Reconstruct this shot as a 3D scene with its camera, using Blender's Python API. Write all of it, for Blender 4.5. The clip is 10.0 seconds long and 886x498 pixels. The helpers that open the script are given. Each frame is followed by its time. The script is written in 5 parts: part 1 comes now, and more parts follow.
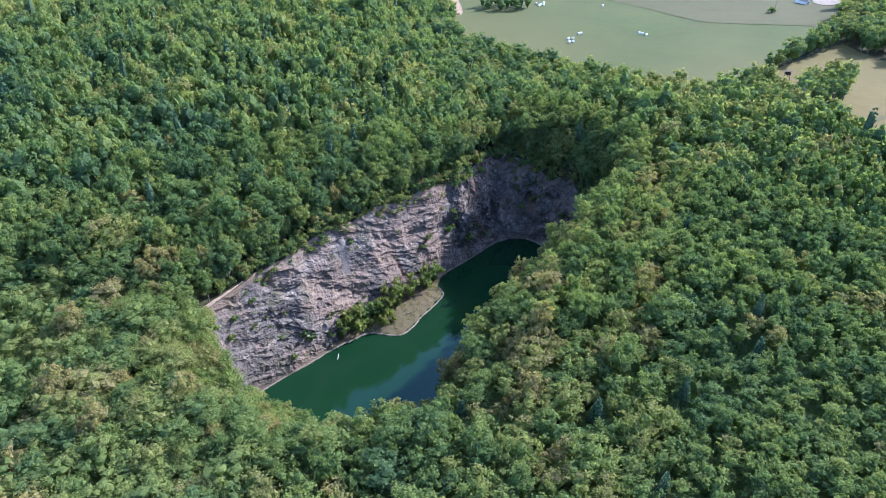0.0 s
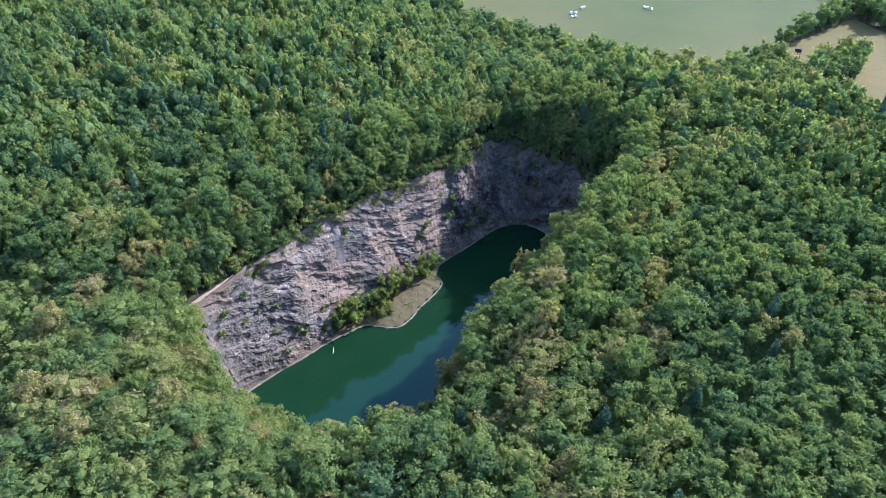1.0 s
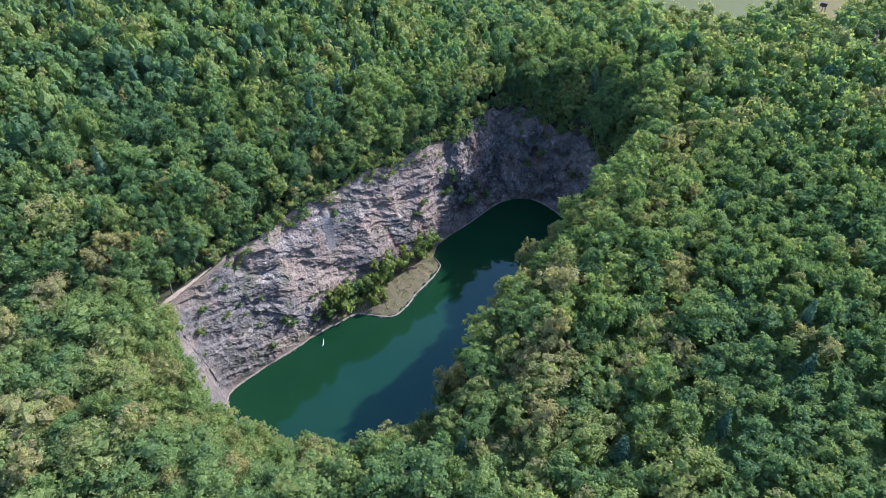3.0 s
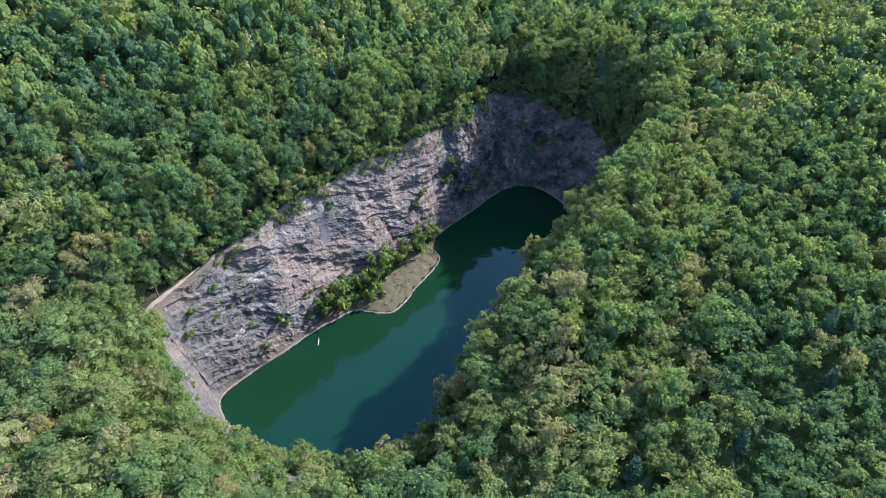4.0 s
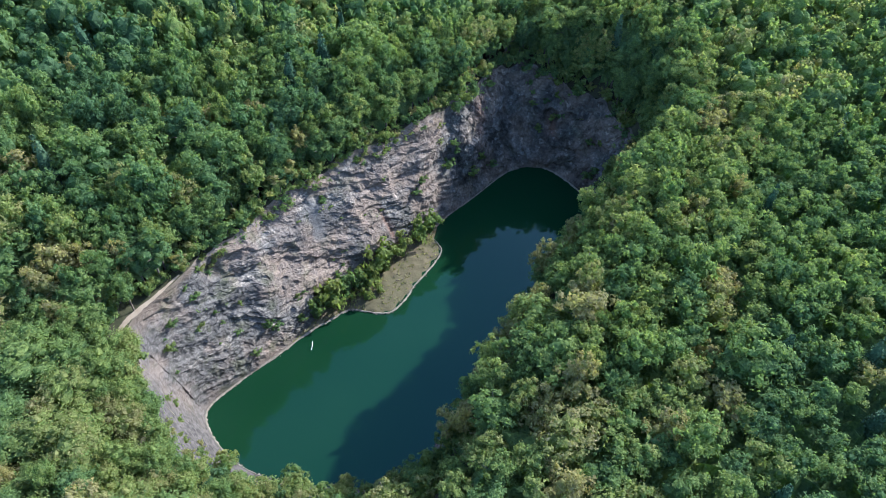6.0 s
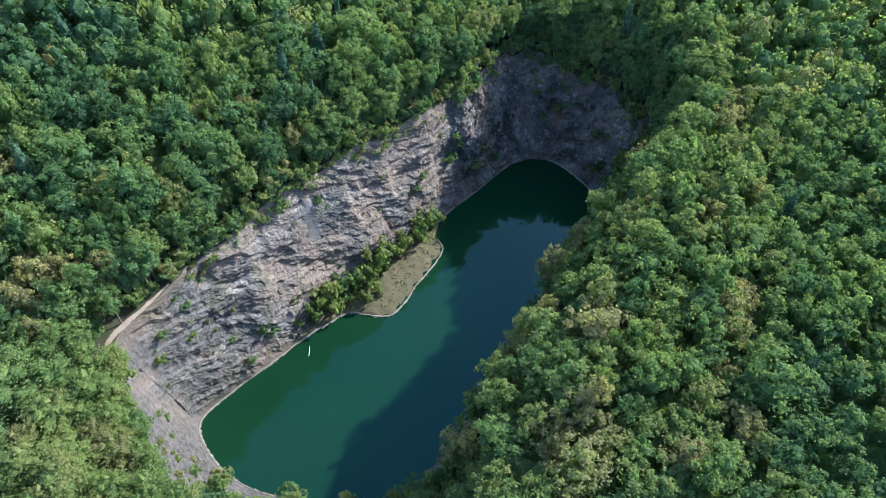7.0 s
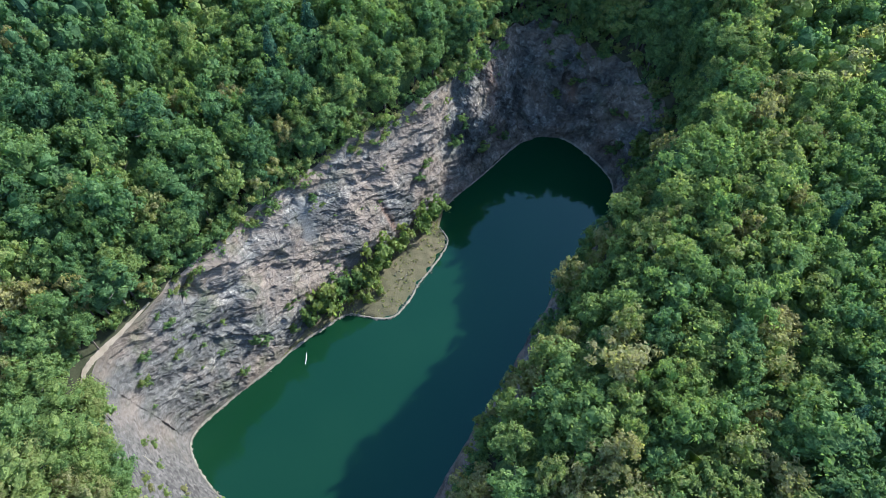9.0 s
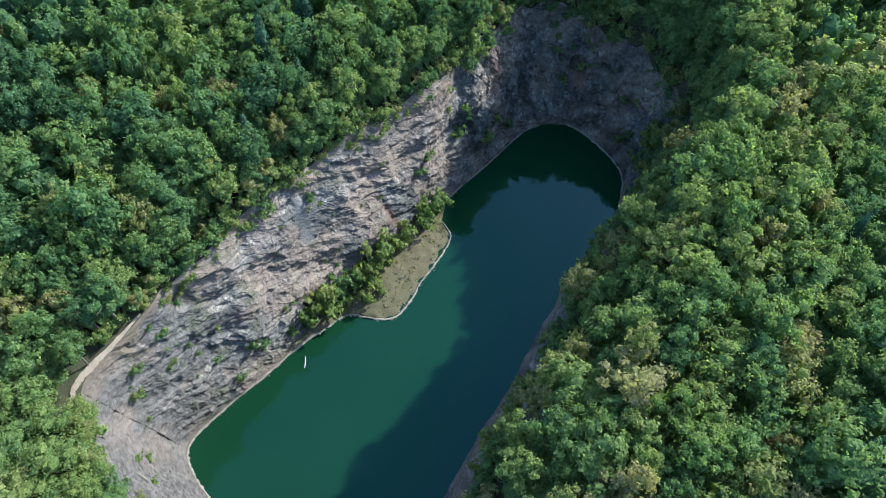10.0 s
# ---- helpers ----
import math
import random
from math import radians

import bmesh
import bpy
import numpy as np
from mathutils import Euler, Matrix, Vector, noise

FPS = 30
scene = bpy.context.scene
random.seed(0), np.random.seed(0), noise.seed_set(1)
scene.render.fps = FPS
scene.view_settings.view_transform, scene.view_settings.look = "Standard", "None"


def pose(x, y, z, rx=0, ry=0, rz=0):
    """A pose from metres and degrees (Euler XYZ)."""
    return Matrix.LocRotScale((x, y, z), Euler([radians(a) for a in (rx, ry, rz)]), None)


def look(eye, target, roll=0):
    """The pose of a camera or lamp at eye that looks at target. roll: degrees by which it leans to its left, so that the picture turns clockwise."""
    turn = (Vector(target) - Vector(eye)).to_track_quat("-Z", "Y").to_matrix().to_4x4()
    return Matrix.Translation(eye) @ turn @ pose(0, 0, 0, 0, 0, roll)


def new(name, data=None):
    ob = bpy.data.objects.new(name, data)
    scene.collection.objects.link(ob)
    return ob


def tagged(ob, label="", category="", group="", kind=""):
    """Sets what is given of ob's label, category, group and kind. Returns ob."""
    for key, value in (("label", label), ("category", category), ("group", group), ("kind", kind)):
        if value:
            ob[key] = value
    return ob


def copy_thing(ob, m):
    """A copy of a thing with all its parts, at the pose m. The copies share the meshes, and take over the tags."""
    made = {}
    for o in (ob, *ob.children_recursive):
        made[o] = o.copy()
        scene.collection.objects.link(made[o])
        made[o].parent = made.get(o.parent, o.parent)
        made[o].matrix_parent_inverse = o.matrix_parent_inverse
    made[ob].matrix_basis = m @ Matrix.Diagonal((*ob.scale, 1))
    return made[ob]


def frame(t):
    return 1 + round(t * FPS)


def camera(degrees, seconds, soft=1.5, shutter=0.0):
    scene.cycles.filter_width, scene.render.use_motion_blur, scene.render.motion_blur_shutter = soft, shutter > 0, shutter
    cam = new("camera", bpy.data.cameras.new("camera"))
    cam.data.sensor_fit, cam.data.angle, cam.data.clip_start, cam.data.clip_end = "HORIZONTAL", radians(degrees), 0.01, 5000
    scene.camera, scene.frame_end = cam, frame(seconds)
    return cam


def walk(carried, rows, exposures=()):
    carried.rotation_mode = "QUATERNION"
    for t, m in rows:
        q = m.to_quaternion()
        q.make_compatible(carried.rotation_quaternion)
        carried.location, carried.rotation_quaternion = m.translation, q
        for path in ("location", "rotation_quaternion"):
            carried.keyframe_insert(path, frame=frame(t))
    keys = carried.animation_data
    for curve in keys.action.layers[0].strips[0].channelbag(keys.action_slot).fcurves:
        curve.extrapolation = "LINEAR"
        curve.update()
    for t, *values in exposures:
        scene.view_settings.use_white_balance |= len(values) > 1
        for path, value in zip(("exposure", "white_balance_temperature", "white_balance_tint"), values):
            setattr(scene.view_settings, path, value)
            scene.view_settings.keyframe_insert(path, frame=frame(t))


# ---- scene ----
cam = camera(66.3, 10.0, soft=0.8)
PATH = [
    (0, (0.65, 0.387, 133.181), (0.636, 2.077, 132.111), 0.0),
    (0.5, (0.481, 4.805, 133.199), (0.47, 6.474, 132.097), 0.1),
    (1, (0.343, 9.588, 133.166), (0.335, 11.234, 132.029), 0.1),
    (1.5, (0.213, 14.122, 133.058), (0.207, 15.745, 131.889), 0.2),
    (2, (0.087, 19.068, 132.908), (0.084, 20.666, 131.705), 0.2),
    (2.5, (-0.039, 23.602, 132.692), (-0.039, 25.176, 131.457), 0.3),
    (2.7, (-0.129, 25.47, 132.673), (-0.128, 27.034, 131.427), 0.4),
    (4, (-0.556, 38.077, 132.206), (-0.548, 39.573, 130.878), 0.4),
    (4.5, (-0.871, 42.757, 132.12), (-0.861, 44.226, 130.763), 0.5),
    (5, (-1.129, 47.537, 132.064), (-1.118, 48.978, 130.677), 0.5),
    (5.5, (-1.325, 51.868, 131.982), (-1.313, 53.283, 130.568), 0.6),
    (7, (-2.483, 66.062, 131.734), (-2.463, 67.388, 130.237), 0.8),
    (7.5, (-2.734, 70.567, 131.587), (-2.713, 71.863, 130.064), 0.8),
    (8, (-3.185, 75.505, 131.5), (-3.161, 76.765, 129.947), 0.9),
    (8.5, (-3.548, 79.973, 131.415), (-3.523, 81.195, 129.832), 0.9),
    (9, (-3.956, 84.798, 131.264), (-3.931, 85.975, 129.648), 1.0),
    (9.5, (-4.226, 89.383, 131.164), (-4.201, 90.515, 129.516), 1.0),
    (10, (-4.603, 94.244, 130.925), (-4.577, 95.333, 129.248), 1.0),
]
walk(cam, [(t, look(eye, target, roll)) for t, eye, target, roll in PATH], [(0.0, 1.66, 5330, 23), (10.0, 1.62, 5300, 3)])

# world, sun, exposure
SUN_AZ, SUN_EL = math.atan2(0.57, 0.82), radians(32)
world = bpy.data.worlds.new("sky")
scene.world = world
world.use_nodes = True
wn = world.node_tree.nodes
sky = wn.new("ShaderNodeTexSky")
sky.sky_type, sky.sun_disc = "NISHITA", False
sky.sun_elevation, sky.sun_rotation = SUN_EL, math.pi / 2 - SUN_AZ
sky.air_density, sky.dust_density, sky.ozone_density = 1.0, 1.2, 1.2
world.node_tree.links.new(sky.outputs[0], wn["Background"].inputs[0])
wn["Background"].inputs[1].default_value = 0.188
sun = new("sun", bpy.data.lights.new("sun", "SUN"))
sun.data.energy, sun.data.angle, sun.data.color = 4.05, radians(1.0), (1.0, 0.93, 0.82)
to_sun = Vector((math.cos(SUN_AZ) * math.cos(SUN_EL), math.sin(SUN_AZ) * math.cos(SUN_EL), math.sin(SUN_EL)))
sun.matrix_world = look(to_sun * 600, (0, 0, 0))


# ---- materials ----
class Nodes:
    """Small wrapper to write node materials briefly."""

    def __init__(self, name):
        self.mat = bpy.data.materials.new(name)
        self.mat.use_nodes = True
        self.tree = self.mat.node_tree
        self.bsdf = self.tree.nodes["Principled BSDF"]
        self.out = self.tree.nodes["Material Output"]

    def add(self, kind, **values):
        node = self.tree.nodes.new(kind)
        for key, value in values.items():
            setattr(node, key, value)
        return node

    def link(self, a, b):
        self.tree.links.new(a, b)

    def put(self, socket, value):
        if isinstance(value, bpy.types.NodeSocket):
            self.link(value, socket)
        else:
            socket.default_value = value

    def coords(self, scale=(1, 1, 1), rot=(0, 0, 0), source="Object"):
        tc = self.add("ShaderNodeTexCoord")
        mp = self.add("ShaderNodeMapping")
        mp.inputs["Scale"].default_value = scale
        mp.inputs["Rotation"].default_value = rot
        self.link(tc.outputs[source], mp.inputs[0])
        return mp.outputs[0]

    def attribute(self, name, out="Fac"):
        node = self.add("ShaderNodeAttribute", attribute_name=name)
        return node.outputs[out]

    def noise(self, vec, scale, detail=4.0, rough=0.55):
        node = self.add("ShaderNodeTexNoise")
        self.link(vec, node.inputs["Vector"])
        node.inputs["Scale"].default_value, node.inputs["Detail"].default_value = scale, detail
        node.inputs["Roughness"].default_value = rough
        return node.outputs["Fac"]

    def voronoi(self, vec, scale, feature="F1", out="Distance"):
        node = self.add("ShaderNodeTexVoronoi", feature=feature)
        self.link(vec, node.inputs["Vector"])
        node.inputs["Scale"].default_value = scale
        return node.outputs[out]

    def ramp(self, fac, stops):
        node = self.add("ShaderNodeValToRGB")
        els = node.color_ramp.elements
        while len(els) < len(stops):
            els.new(0.5)
        for el, (pos, col) in zip(els, stops):
            el.position = pos
            el.color = (col, col, col, 1) if isinstance(col, (int, float)) else (*col, 1)
        self.link(fac, node.inputs[0])
        return node.outputs[0]

    def mix(self, fac, a, b, blend="MIX"):
        node = self.add("ShaderNodeMix", data_type="RGBA", blend_type=blend)
        self.put(node.inputs[0], fac)
        for sock, v in ((node.inputs[6], a), (node.inputs[7], b)):
            self.put(sock, (*v, 1) if isinstance(v, tuple) and len(v) == 3 else v)
        return node.outputs[2]

    def math(self, op, a, b=0.0, c=0.0, clamp=False):
        node = self.add("ShaderNodeMath", operation=op, use_clamp=clamp)
        for sock, v in zip(node.inputs, (a, b, c)):
            self.put(sock, v)
        return node.outputs[0]

    def bump(self, height, strength, distance):
        node = self.add("ShaderNodeBump")
        node.inputs["Strength"].default_value, node.inputs["Distance"].default_value = strength, distance
        self.link(height, node.inputs["Height"])
        self.link(node.outputs[0], self.bsdf.inputs["Normal"])
        return node.outputs[0]

    def finish(self, colour, rough=0.9, spec=0.3):
        self.put(self.bsdf.inputs["Base Color"], (*colour, 1) if isinstance(colour, tuple) else colour)
        self.put(self.bsdf.inputs["Roughness"], rough)
        self.bsdf.inputs["Specular IOR Level"].default_value = spec
        return self.mat


def leaf_material(name, stops, clear=0.28):
    """Foliage: the tree's tint picks the species' colour, each leaf clump and each metre of crown varies it."""
    m = Nodes(name)
    info = m.add("ShaderNodeObjectInfo")
    sep = m.add("ShaderNodeSeparateColor")
    m.link(info.outputs["Color"], sep.inputs[0])
    tint = m.math("ADD", m.attribute("tint"), sep.outputs[0])
    pos = m.coords()
    cell = m.add("ShaderNodeSeparateColor")
    m.link(m.voronoi(pos, 2.7, "F1", "Color"), cell.inputs[0])
    leaf = cell.outputs[0]
    blotch = m.noise(pos, 0.35, 3.0)
    t2 = m.math("ADD", tint, m.math("MULTIPLY", m.math("SUBTRACT", blotch, 0.5), 0.12))
    t3 = m.math("ADD", t2, m.math("MULTIPLY", m.math("SUBTRACT", leaf, 0.5), 0.10))
    col = m.ramp(t3, stops)
    value = m.math("ADD", m.math("MULTIPLY_ADD", leaf, 0.40, 0.66), m.math("MULTIPLY", m.noise(pos, 1.7, 3.0, 0.6), 0.42))
    hsv = m.add("ShaderNodeHueSaturation")
    m.link(col, hsv.inputs["Color"])
    m.link(value, hsv.inputs["Value"])
    col = hsv.outputs[0]
    m.finish(col, 0.8, 0.06)
    fine = m.noise(pos, 3.5, 2.0)
    nrm = m.bump(fine, 0.6, 0.25)
    tr = m.add("ShaderNodeBsdfTranslucent")
    m.link(m.mix(1.0, col, (0.95, 1.0, 0.55), "MULTIPLY"), tr.inputs[0])
    m.link(nrm, tr.inputs["Normal"])
    mixer = m.add("ShaderNodeMixShader")
    mixer.inputs[0].default_value = clear
    m.link(m.bsdf.outputs[0], mixer.inputs[1])
    m.link(tr.outputs[0], mixer.inputs[2])
    m.link(mixer.outputs[0], m.out.inputs[0])
    return m.mat


LEAF = leaf_material("leaves", [(0.0, (0.080, 0.136, 0.066)), (0.25, (0.114, 0.180, 0.074)), (0.5, (0.166, 0.226, 0.076)),
                                (0.68, (0.214, 0.252, 0.080)), (0.82, (0.244, 0.240, 0.096)), (0.93, (0.280, 0.246, 0.130)), (1.0, (0.300, 0.268, 0.100))], 0.64)
NEEDLE = leaf_material("needles", [(0.0, (0.034, 0.070, 0.038)), (1.0, (0.080, 0.120, 0.062))], 0.15)


def bark_material():
    m = Nodes("bark")
    v = m.coords((6, 6, 1.2))
    n = m.noise(v, 2.0, 5.0)
    m.bump(n, 0.7, 0.05)
    return m.finish(m.ramp(n, [(0.3, (0.045, 0.036, 0.028)), (0.7, (0.15, 0.125, 0.10))]), 0.95, 0.1)


def rock_material():
    """Grey limestone in tilted beds, with pale broken ledges, rust and soil streaks; gravel where the attribute says so."""
    m = Nodes("limestone")
    beds = m.attribute("beds", "Vector")
    mp = m.add("ShaderNodeMapping")
    mp.inputs["Scale"].default_value = (0.26, 1.0, 0.4)
    m.link(beds, mp.inputs[0])
    pos = m.coords()
    streak = m.noise(mp.outputs[0], 1.0, 6.0, 0.62)
    fine = m.noise(pos, 1.6, 6.0, 0.65)
    broad = m.noise(pos, 0.09, 3.0)
    crack = m.voronoi(mp.outputs[0], 1.7, "DISTANCE_TO_EDGE")
    chip = m.voronoi(pos, 1.5, "F1", "Color")
    shard = m.voronoi(pos, 0.55, "F1", "Color")
    massive = m.attribute("massive")
    beddy = m.math("SUBTRACT", m.math("SUBTRACT", 1.0, massive, clamp=True), m.math("MULTIPLY", m.attribute("gravel"), 1.6), clamp=True)
    base = m.ramp(fine, [(0.25, (0.080, 0.077, 0.074)), (0.5, (0.128, 0.122, 0.116)), (0.75, (0.194, 0.183, 0.168))])
    grey = m.add("ShaderNodeRGBToBW")
    m.link(m.mix(0.5, chip, shard), grey.inputs[0])
    base = m.mix(1.0, base, m.ramp(grey.outputs[0], [(0.2, 0.68), (0.5, 1.0), (0.8, 1.34)]), "MULTIPLY")
    base = m.mix(m.math("MULTIPLY", m.ramp(streak, [(0.56, 0.0), (0.68, 0.45)]), beddy), base, (0.29, 0.268, 0.24))
    base = m.mix(m.math("MULTIPLY", m.ramp(streak, [(0.28, 0.4), (0.40, 0.0)]), beddy), base, (0.085, 0.08, 0.08))
    bands = m.add("ShaderNodeMapping")
    bands.inputs["Scale"].default_value = (0.055, 0.22, 0.08)
    m.link(beds, bands.inputs[0])
    band = m.noise(bands.outputs[0], 1.0, 5.0, 0.6)
    base = m.mix(m.math("MULTIPLY_ADD", beddy, 0.85, 0.15), base, m.ramp(band, [(0.30, 0.74), (0.5, 1.0), (0.68, 1.24)]), "MULTIPLY")
    ledge = m.math("MULTIPLY", m.ramp(band, [(0.565, 0.0), (0.585, 1.0), (0.60, 1.0), (0.63, 0.0)]), m.ramp(fine, [(0.42, 0.0), (0.56, 0.8)]))
    base = m.mix(m.math("MULTIPLY", ledge, beddy), base, (0.40, 0.36, 0.31))
    lines = m.add("ShaderNodeMapping")
    lines.inputs["Scale"].default_value = (0.07, 2.0, 0.12)
    m.link(beds, lines.inputs[0])
    line = m.math("MULTIPLY", m.ramp(m.noise(lines.outputs[0], 1.0, 4.0, 0.6), [(0.56, 0.0), (0.61, 0.6)]), m.ramp(m.noise(pos, 0.12, 3.0), [(0.42, 0.1), (0.58, 1.0)]))
    base = m.mix(m.math("MULTIPLY", line, beddy), base, (0.36, 0.335, 0.30))
    base = m.mix(m.ramp(broad, [(0.44, 0.0), (0.60, 0.7)]), base, (0.285, 0.218, 0.172))
    base = m.mix(m.math("MULTIPLY", m.ramp(crack, [(0.0, 0.55), (0.045, 0.0)]), m.math("SUBTRACT", 1.0, m.attribute("gravel"), clamp=True)), base, (0.07, 0.067, 0.065))
    moss = m.math("MULTIPLY", m.ramp(m.noise(pos, 0.22, 5.0, 0.6), [(0.52, 0.0), (0.66, 0.75)]), m.attribute("green"))
    base = m.mix(moss, base, (0.085, 0.095, 0.045))
    shade = m.mix(1.0, m.ramp(grey.outputs[0], [(0.22, 0.68), (0.5, 1.0), (0.72, 1.2), (0.8, 1.7)]), m.ramp(m.noise(pos, 0.16, 5.0, 0.65), [(0.36, 0.68), (0.5, 1.0), (0.64, 1.35)]), "MULTIPLY")
    base = m.mix(massive, base, m.mix(1.0, m.mix(1.0, base, (0.74, 0.78, 0.78), "MULTIPLY"), shade, "MULTIPLY"))
    slab = m.attribute("slab")
    base = m.mix(slab, base, m.ramp(m.noise(pos, 0.6, 5.0), [(0.3, (0.145, 0.143, 0.14)), (0.7, (0.19, 0.187, 0.182))]))
    base = m.mix(m.math("MULTIPLY", m.attribute("rust"), m.ramp(fine, [(0.35, 0.25), (0.6, 0.9)])), base, (0.19, 0.105, 0.07))
    base = m.mix(m.math("MULTIPLY", m.attribute("soil"), m.ramp(m.noise(pos, 0.5, 4.0), [(0.38, 0.0), (0.55, 0.85)])), base, (0.17, 0.13, 0.095))
    grit = m.add("ShaderNodeRGBToBW")
    m.link(m.voronoi(pos, 1.6, "F1", "Color"), grit.inputs[0])
    grit = grit.outputs[0]
    gcol = m.mix(0.7, m.ramp(m.noise(pos, 0.5, 5.0), [(0.3, (0.066, 0.061, 0.058)), (0.7, (0.128, 0.116, 0.109))]), grit, "SOFT_LIGHT")
    base = m.mix(m.attribute("gravel"), base, gcol)
    base = m.mix(1.0, base, (0.72, 0.69, 0.655), "MULTIPLY")
    h = m.math("ADD", m.math("MULTIPLY_ADD", m.math("MULTIPLY", streak, m.math("SUBTRACT", 1.0, m.attribute("gravel"), clamp=True)), 0.9, m.math("MULTIPLY", grey.outputs[0], 0.9)), m.math("ADD", fine, m.math("MULTIPLY", m.math("MULTIPLY", m.math("MINIMUM", crack, 0.1), 6.0), m.math("SUBTRACT", 1.0, m.attribute("gravel"), clamp=True))))
    m.bump(m.math("MULTIPLY", h, m.math("MULTIPLY_ADD", slab, -0.8, 1.0)), 0.6, 0.28)
    return m.finish(base, 0.92, 0.2)


def ground_material(name, stops, scale=0.25, bump=0.15, patch=None):
    m = Nodes(name)
    pos = m.coords()
    a = m.noise(pos, scale, 6.0, 0.65)
    b = m.noise(pos, scale * 9, 4.0)
    col = m.ramp(m.math("ADD", m.math("MULTIPLY", a, 0.7), m.math("MULTIPLY", b, 0.3)), stops)
    if patch:
        col = m.mix(m.ramp(m.noise(pos, scale * 0.12, 3.0), [(0.45, 0.0), (0.62, 0.8)]), col, patch)
    m.bump(b, 0.5, bump)
    return m.finish(col, 0.95, 0.1)


def plain(name, colour, rough=0.8, spec=0.3, vary=0.25, scale=3.0):
    m = Nodes(name)
    n = m.noise(m.coords(), scale, 5.0)
    lo, hi = tuple(c * (1 - vary) for c in colour), tuple(min(1, c * (1 + vary)) for c in colour)
    m.bump(n, 0.25, 0.03)
    return m.finish(m.ramp(n, [(0.3, lo), (0.7, hi)]), rough, spec)


def water_material():
    m = Nodes("lake_water")
    pos = m.coords()
    col = m.ramp(m.noise(pos, 0.03, 2.0), [(0.3, (0.0052, 0.0235, 0.0098)), (0.7, (0.0070, 0.0275, 0.0116))])
    m.bump(m.noise(pos, 0.7, 2.0), 0.02, 0.02)
    m.bsdf.inputs["IOR"].default_value = 1.33
    m.bsdf.inputs["Specular Tint"].default_value = (0.46, 0.88, 1.0, 1)
    return m.finish(col, 0.03, 0.48)


BARK, ROCK = bark_material(), rock_material()
FLOOR = ground_material("forest_floor", [(0.3, (0.022, 0.026, 0.014)), (0.7, (0.07, 0.065, 0.035))], 0.3)
MEADOW = ground_material("meadow_grass", [(0.3, (0.042, 0.062, 0.019)), (0.7, (0.066, 0.086, 0.027))], 0.03, 0.1, (0.088, 0.088, 0.034))
STUBBLE = ground_material("dry_stubble", [(0.3, (0.094, 0.077, 0.026)), (0.7, (0.126, 0.104, 0.038))], 0.05, 0.1, (0.106, 0.096, 0.035))
EARTH = ground_material("bare_earth", [(0.3, (0.16, 0.11, 0.08)), (0.7, (0.30, 0.22, 0.16))], 0.3)
SAND = ground_material("sandy_path", [(0.3, (0.20, 0.155, 0.112)), (0.7, (0.32, 0.255, 0.19))], 0.6, 0.08)
SPIT = ground_material("dry_shore_grass", [(0.3, (0.050, 0.056, 0.024)), (0.5, (0.100, 0.083, 0.048)), (0.7, (0.162, 0.120, 0.078))], 0.35, 0.15, (0.092, 0.080, 0.044))
WATER = water_material()
DRYGRASS = ground_material("dry_grass", [(0.3, (0.058, 0.063, 0.026)), (0.7, (0.080, 0.078, 0.036))], 0.03, 0.1)
DARKGRASS = ground_material("rough_grass", [(0.3, (0.055, 0.065, 0.030)), (0.7, (0.085, 0.10, 0.045))], 0.3, 0.2)
STONE = plain("pale_stone", (0.18, 0.155, 0.118), 0.9, 0.2, 0.3, 1.2)


# ---- mesh helpers ----
def mesh_from(name, verts, faces, mats, smooth=False, tint=None):
    """A mesh from arrays; faces is a list of (n, k) arrays with one material index each."""
    me = bpy.data.meshes.new(name)
    verts = np.asarray(verts, np.float32)
    me.vertices.add(len(verts))
    me.vertices.foreach_set("co", verts.ravel())
    loops = np.concatenate([np.asarray(f, np.int32).ravel() for f, _ in faces])
    sizes = np.concatenate([np.full(len(f), np.shape(f)[1], np.int32) for f, _ in faces])
    mat = np.concatenate([np.full(len(f), i, np.int32) for f, i in faces])
    me.loops.add(len(loops))
    me.loops.foreach_set("vertex_index", loops)
    me.polygons.add(len(sizes))
    me.polygons.foreach_set("loop_start", np.concatenate([[0], np.cumsum(sizes)[:-1]]).astype(np.int32))
    me.polygons.foreach_set("material_index", mat)
    me.polygons.foreach_set("use_smooth", np.full(len(sizes), smooth))
    for m in mats:
        me.materials.append(m)
    if tint is not None:
        at = me.attributes.new("tint", "FLOAT", "POINT")
        at.data.foreach_set("value", np.asarray(tint, np.float32))
    me.update(calc_edges=True)
    me.validate()
    return me


def part(name, me, parent, label=""):
    ob = new(name, me)
    ob.parent = parent
    return tagged(ob, label) if label else ob


def part_bm(name, bm, material, parent=None, label=""):
    me = bpy.data.meshes.new(name)
    bm.to_mesh(me)
    bm.free()
    me.materials.append(material)
    return part(name, me, parent, label)


def join(pieces):
    """One vertex array and face arrays out of several (verts, tris, quads)."""
    v, t, q, n = [], [], [], 0
    for pv, pt, pq in pieces:
        v.append(pv)
        t.append(np.asarray(pt, int).reshape(-1, 3) + n)
        q.append(np.asarray(pq, int).reshape(-1, 4) + n)
        n += len(pv)
    return np.concatenate(v), np.concatenate(t), np.concatenate(q)


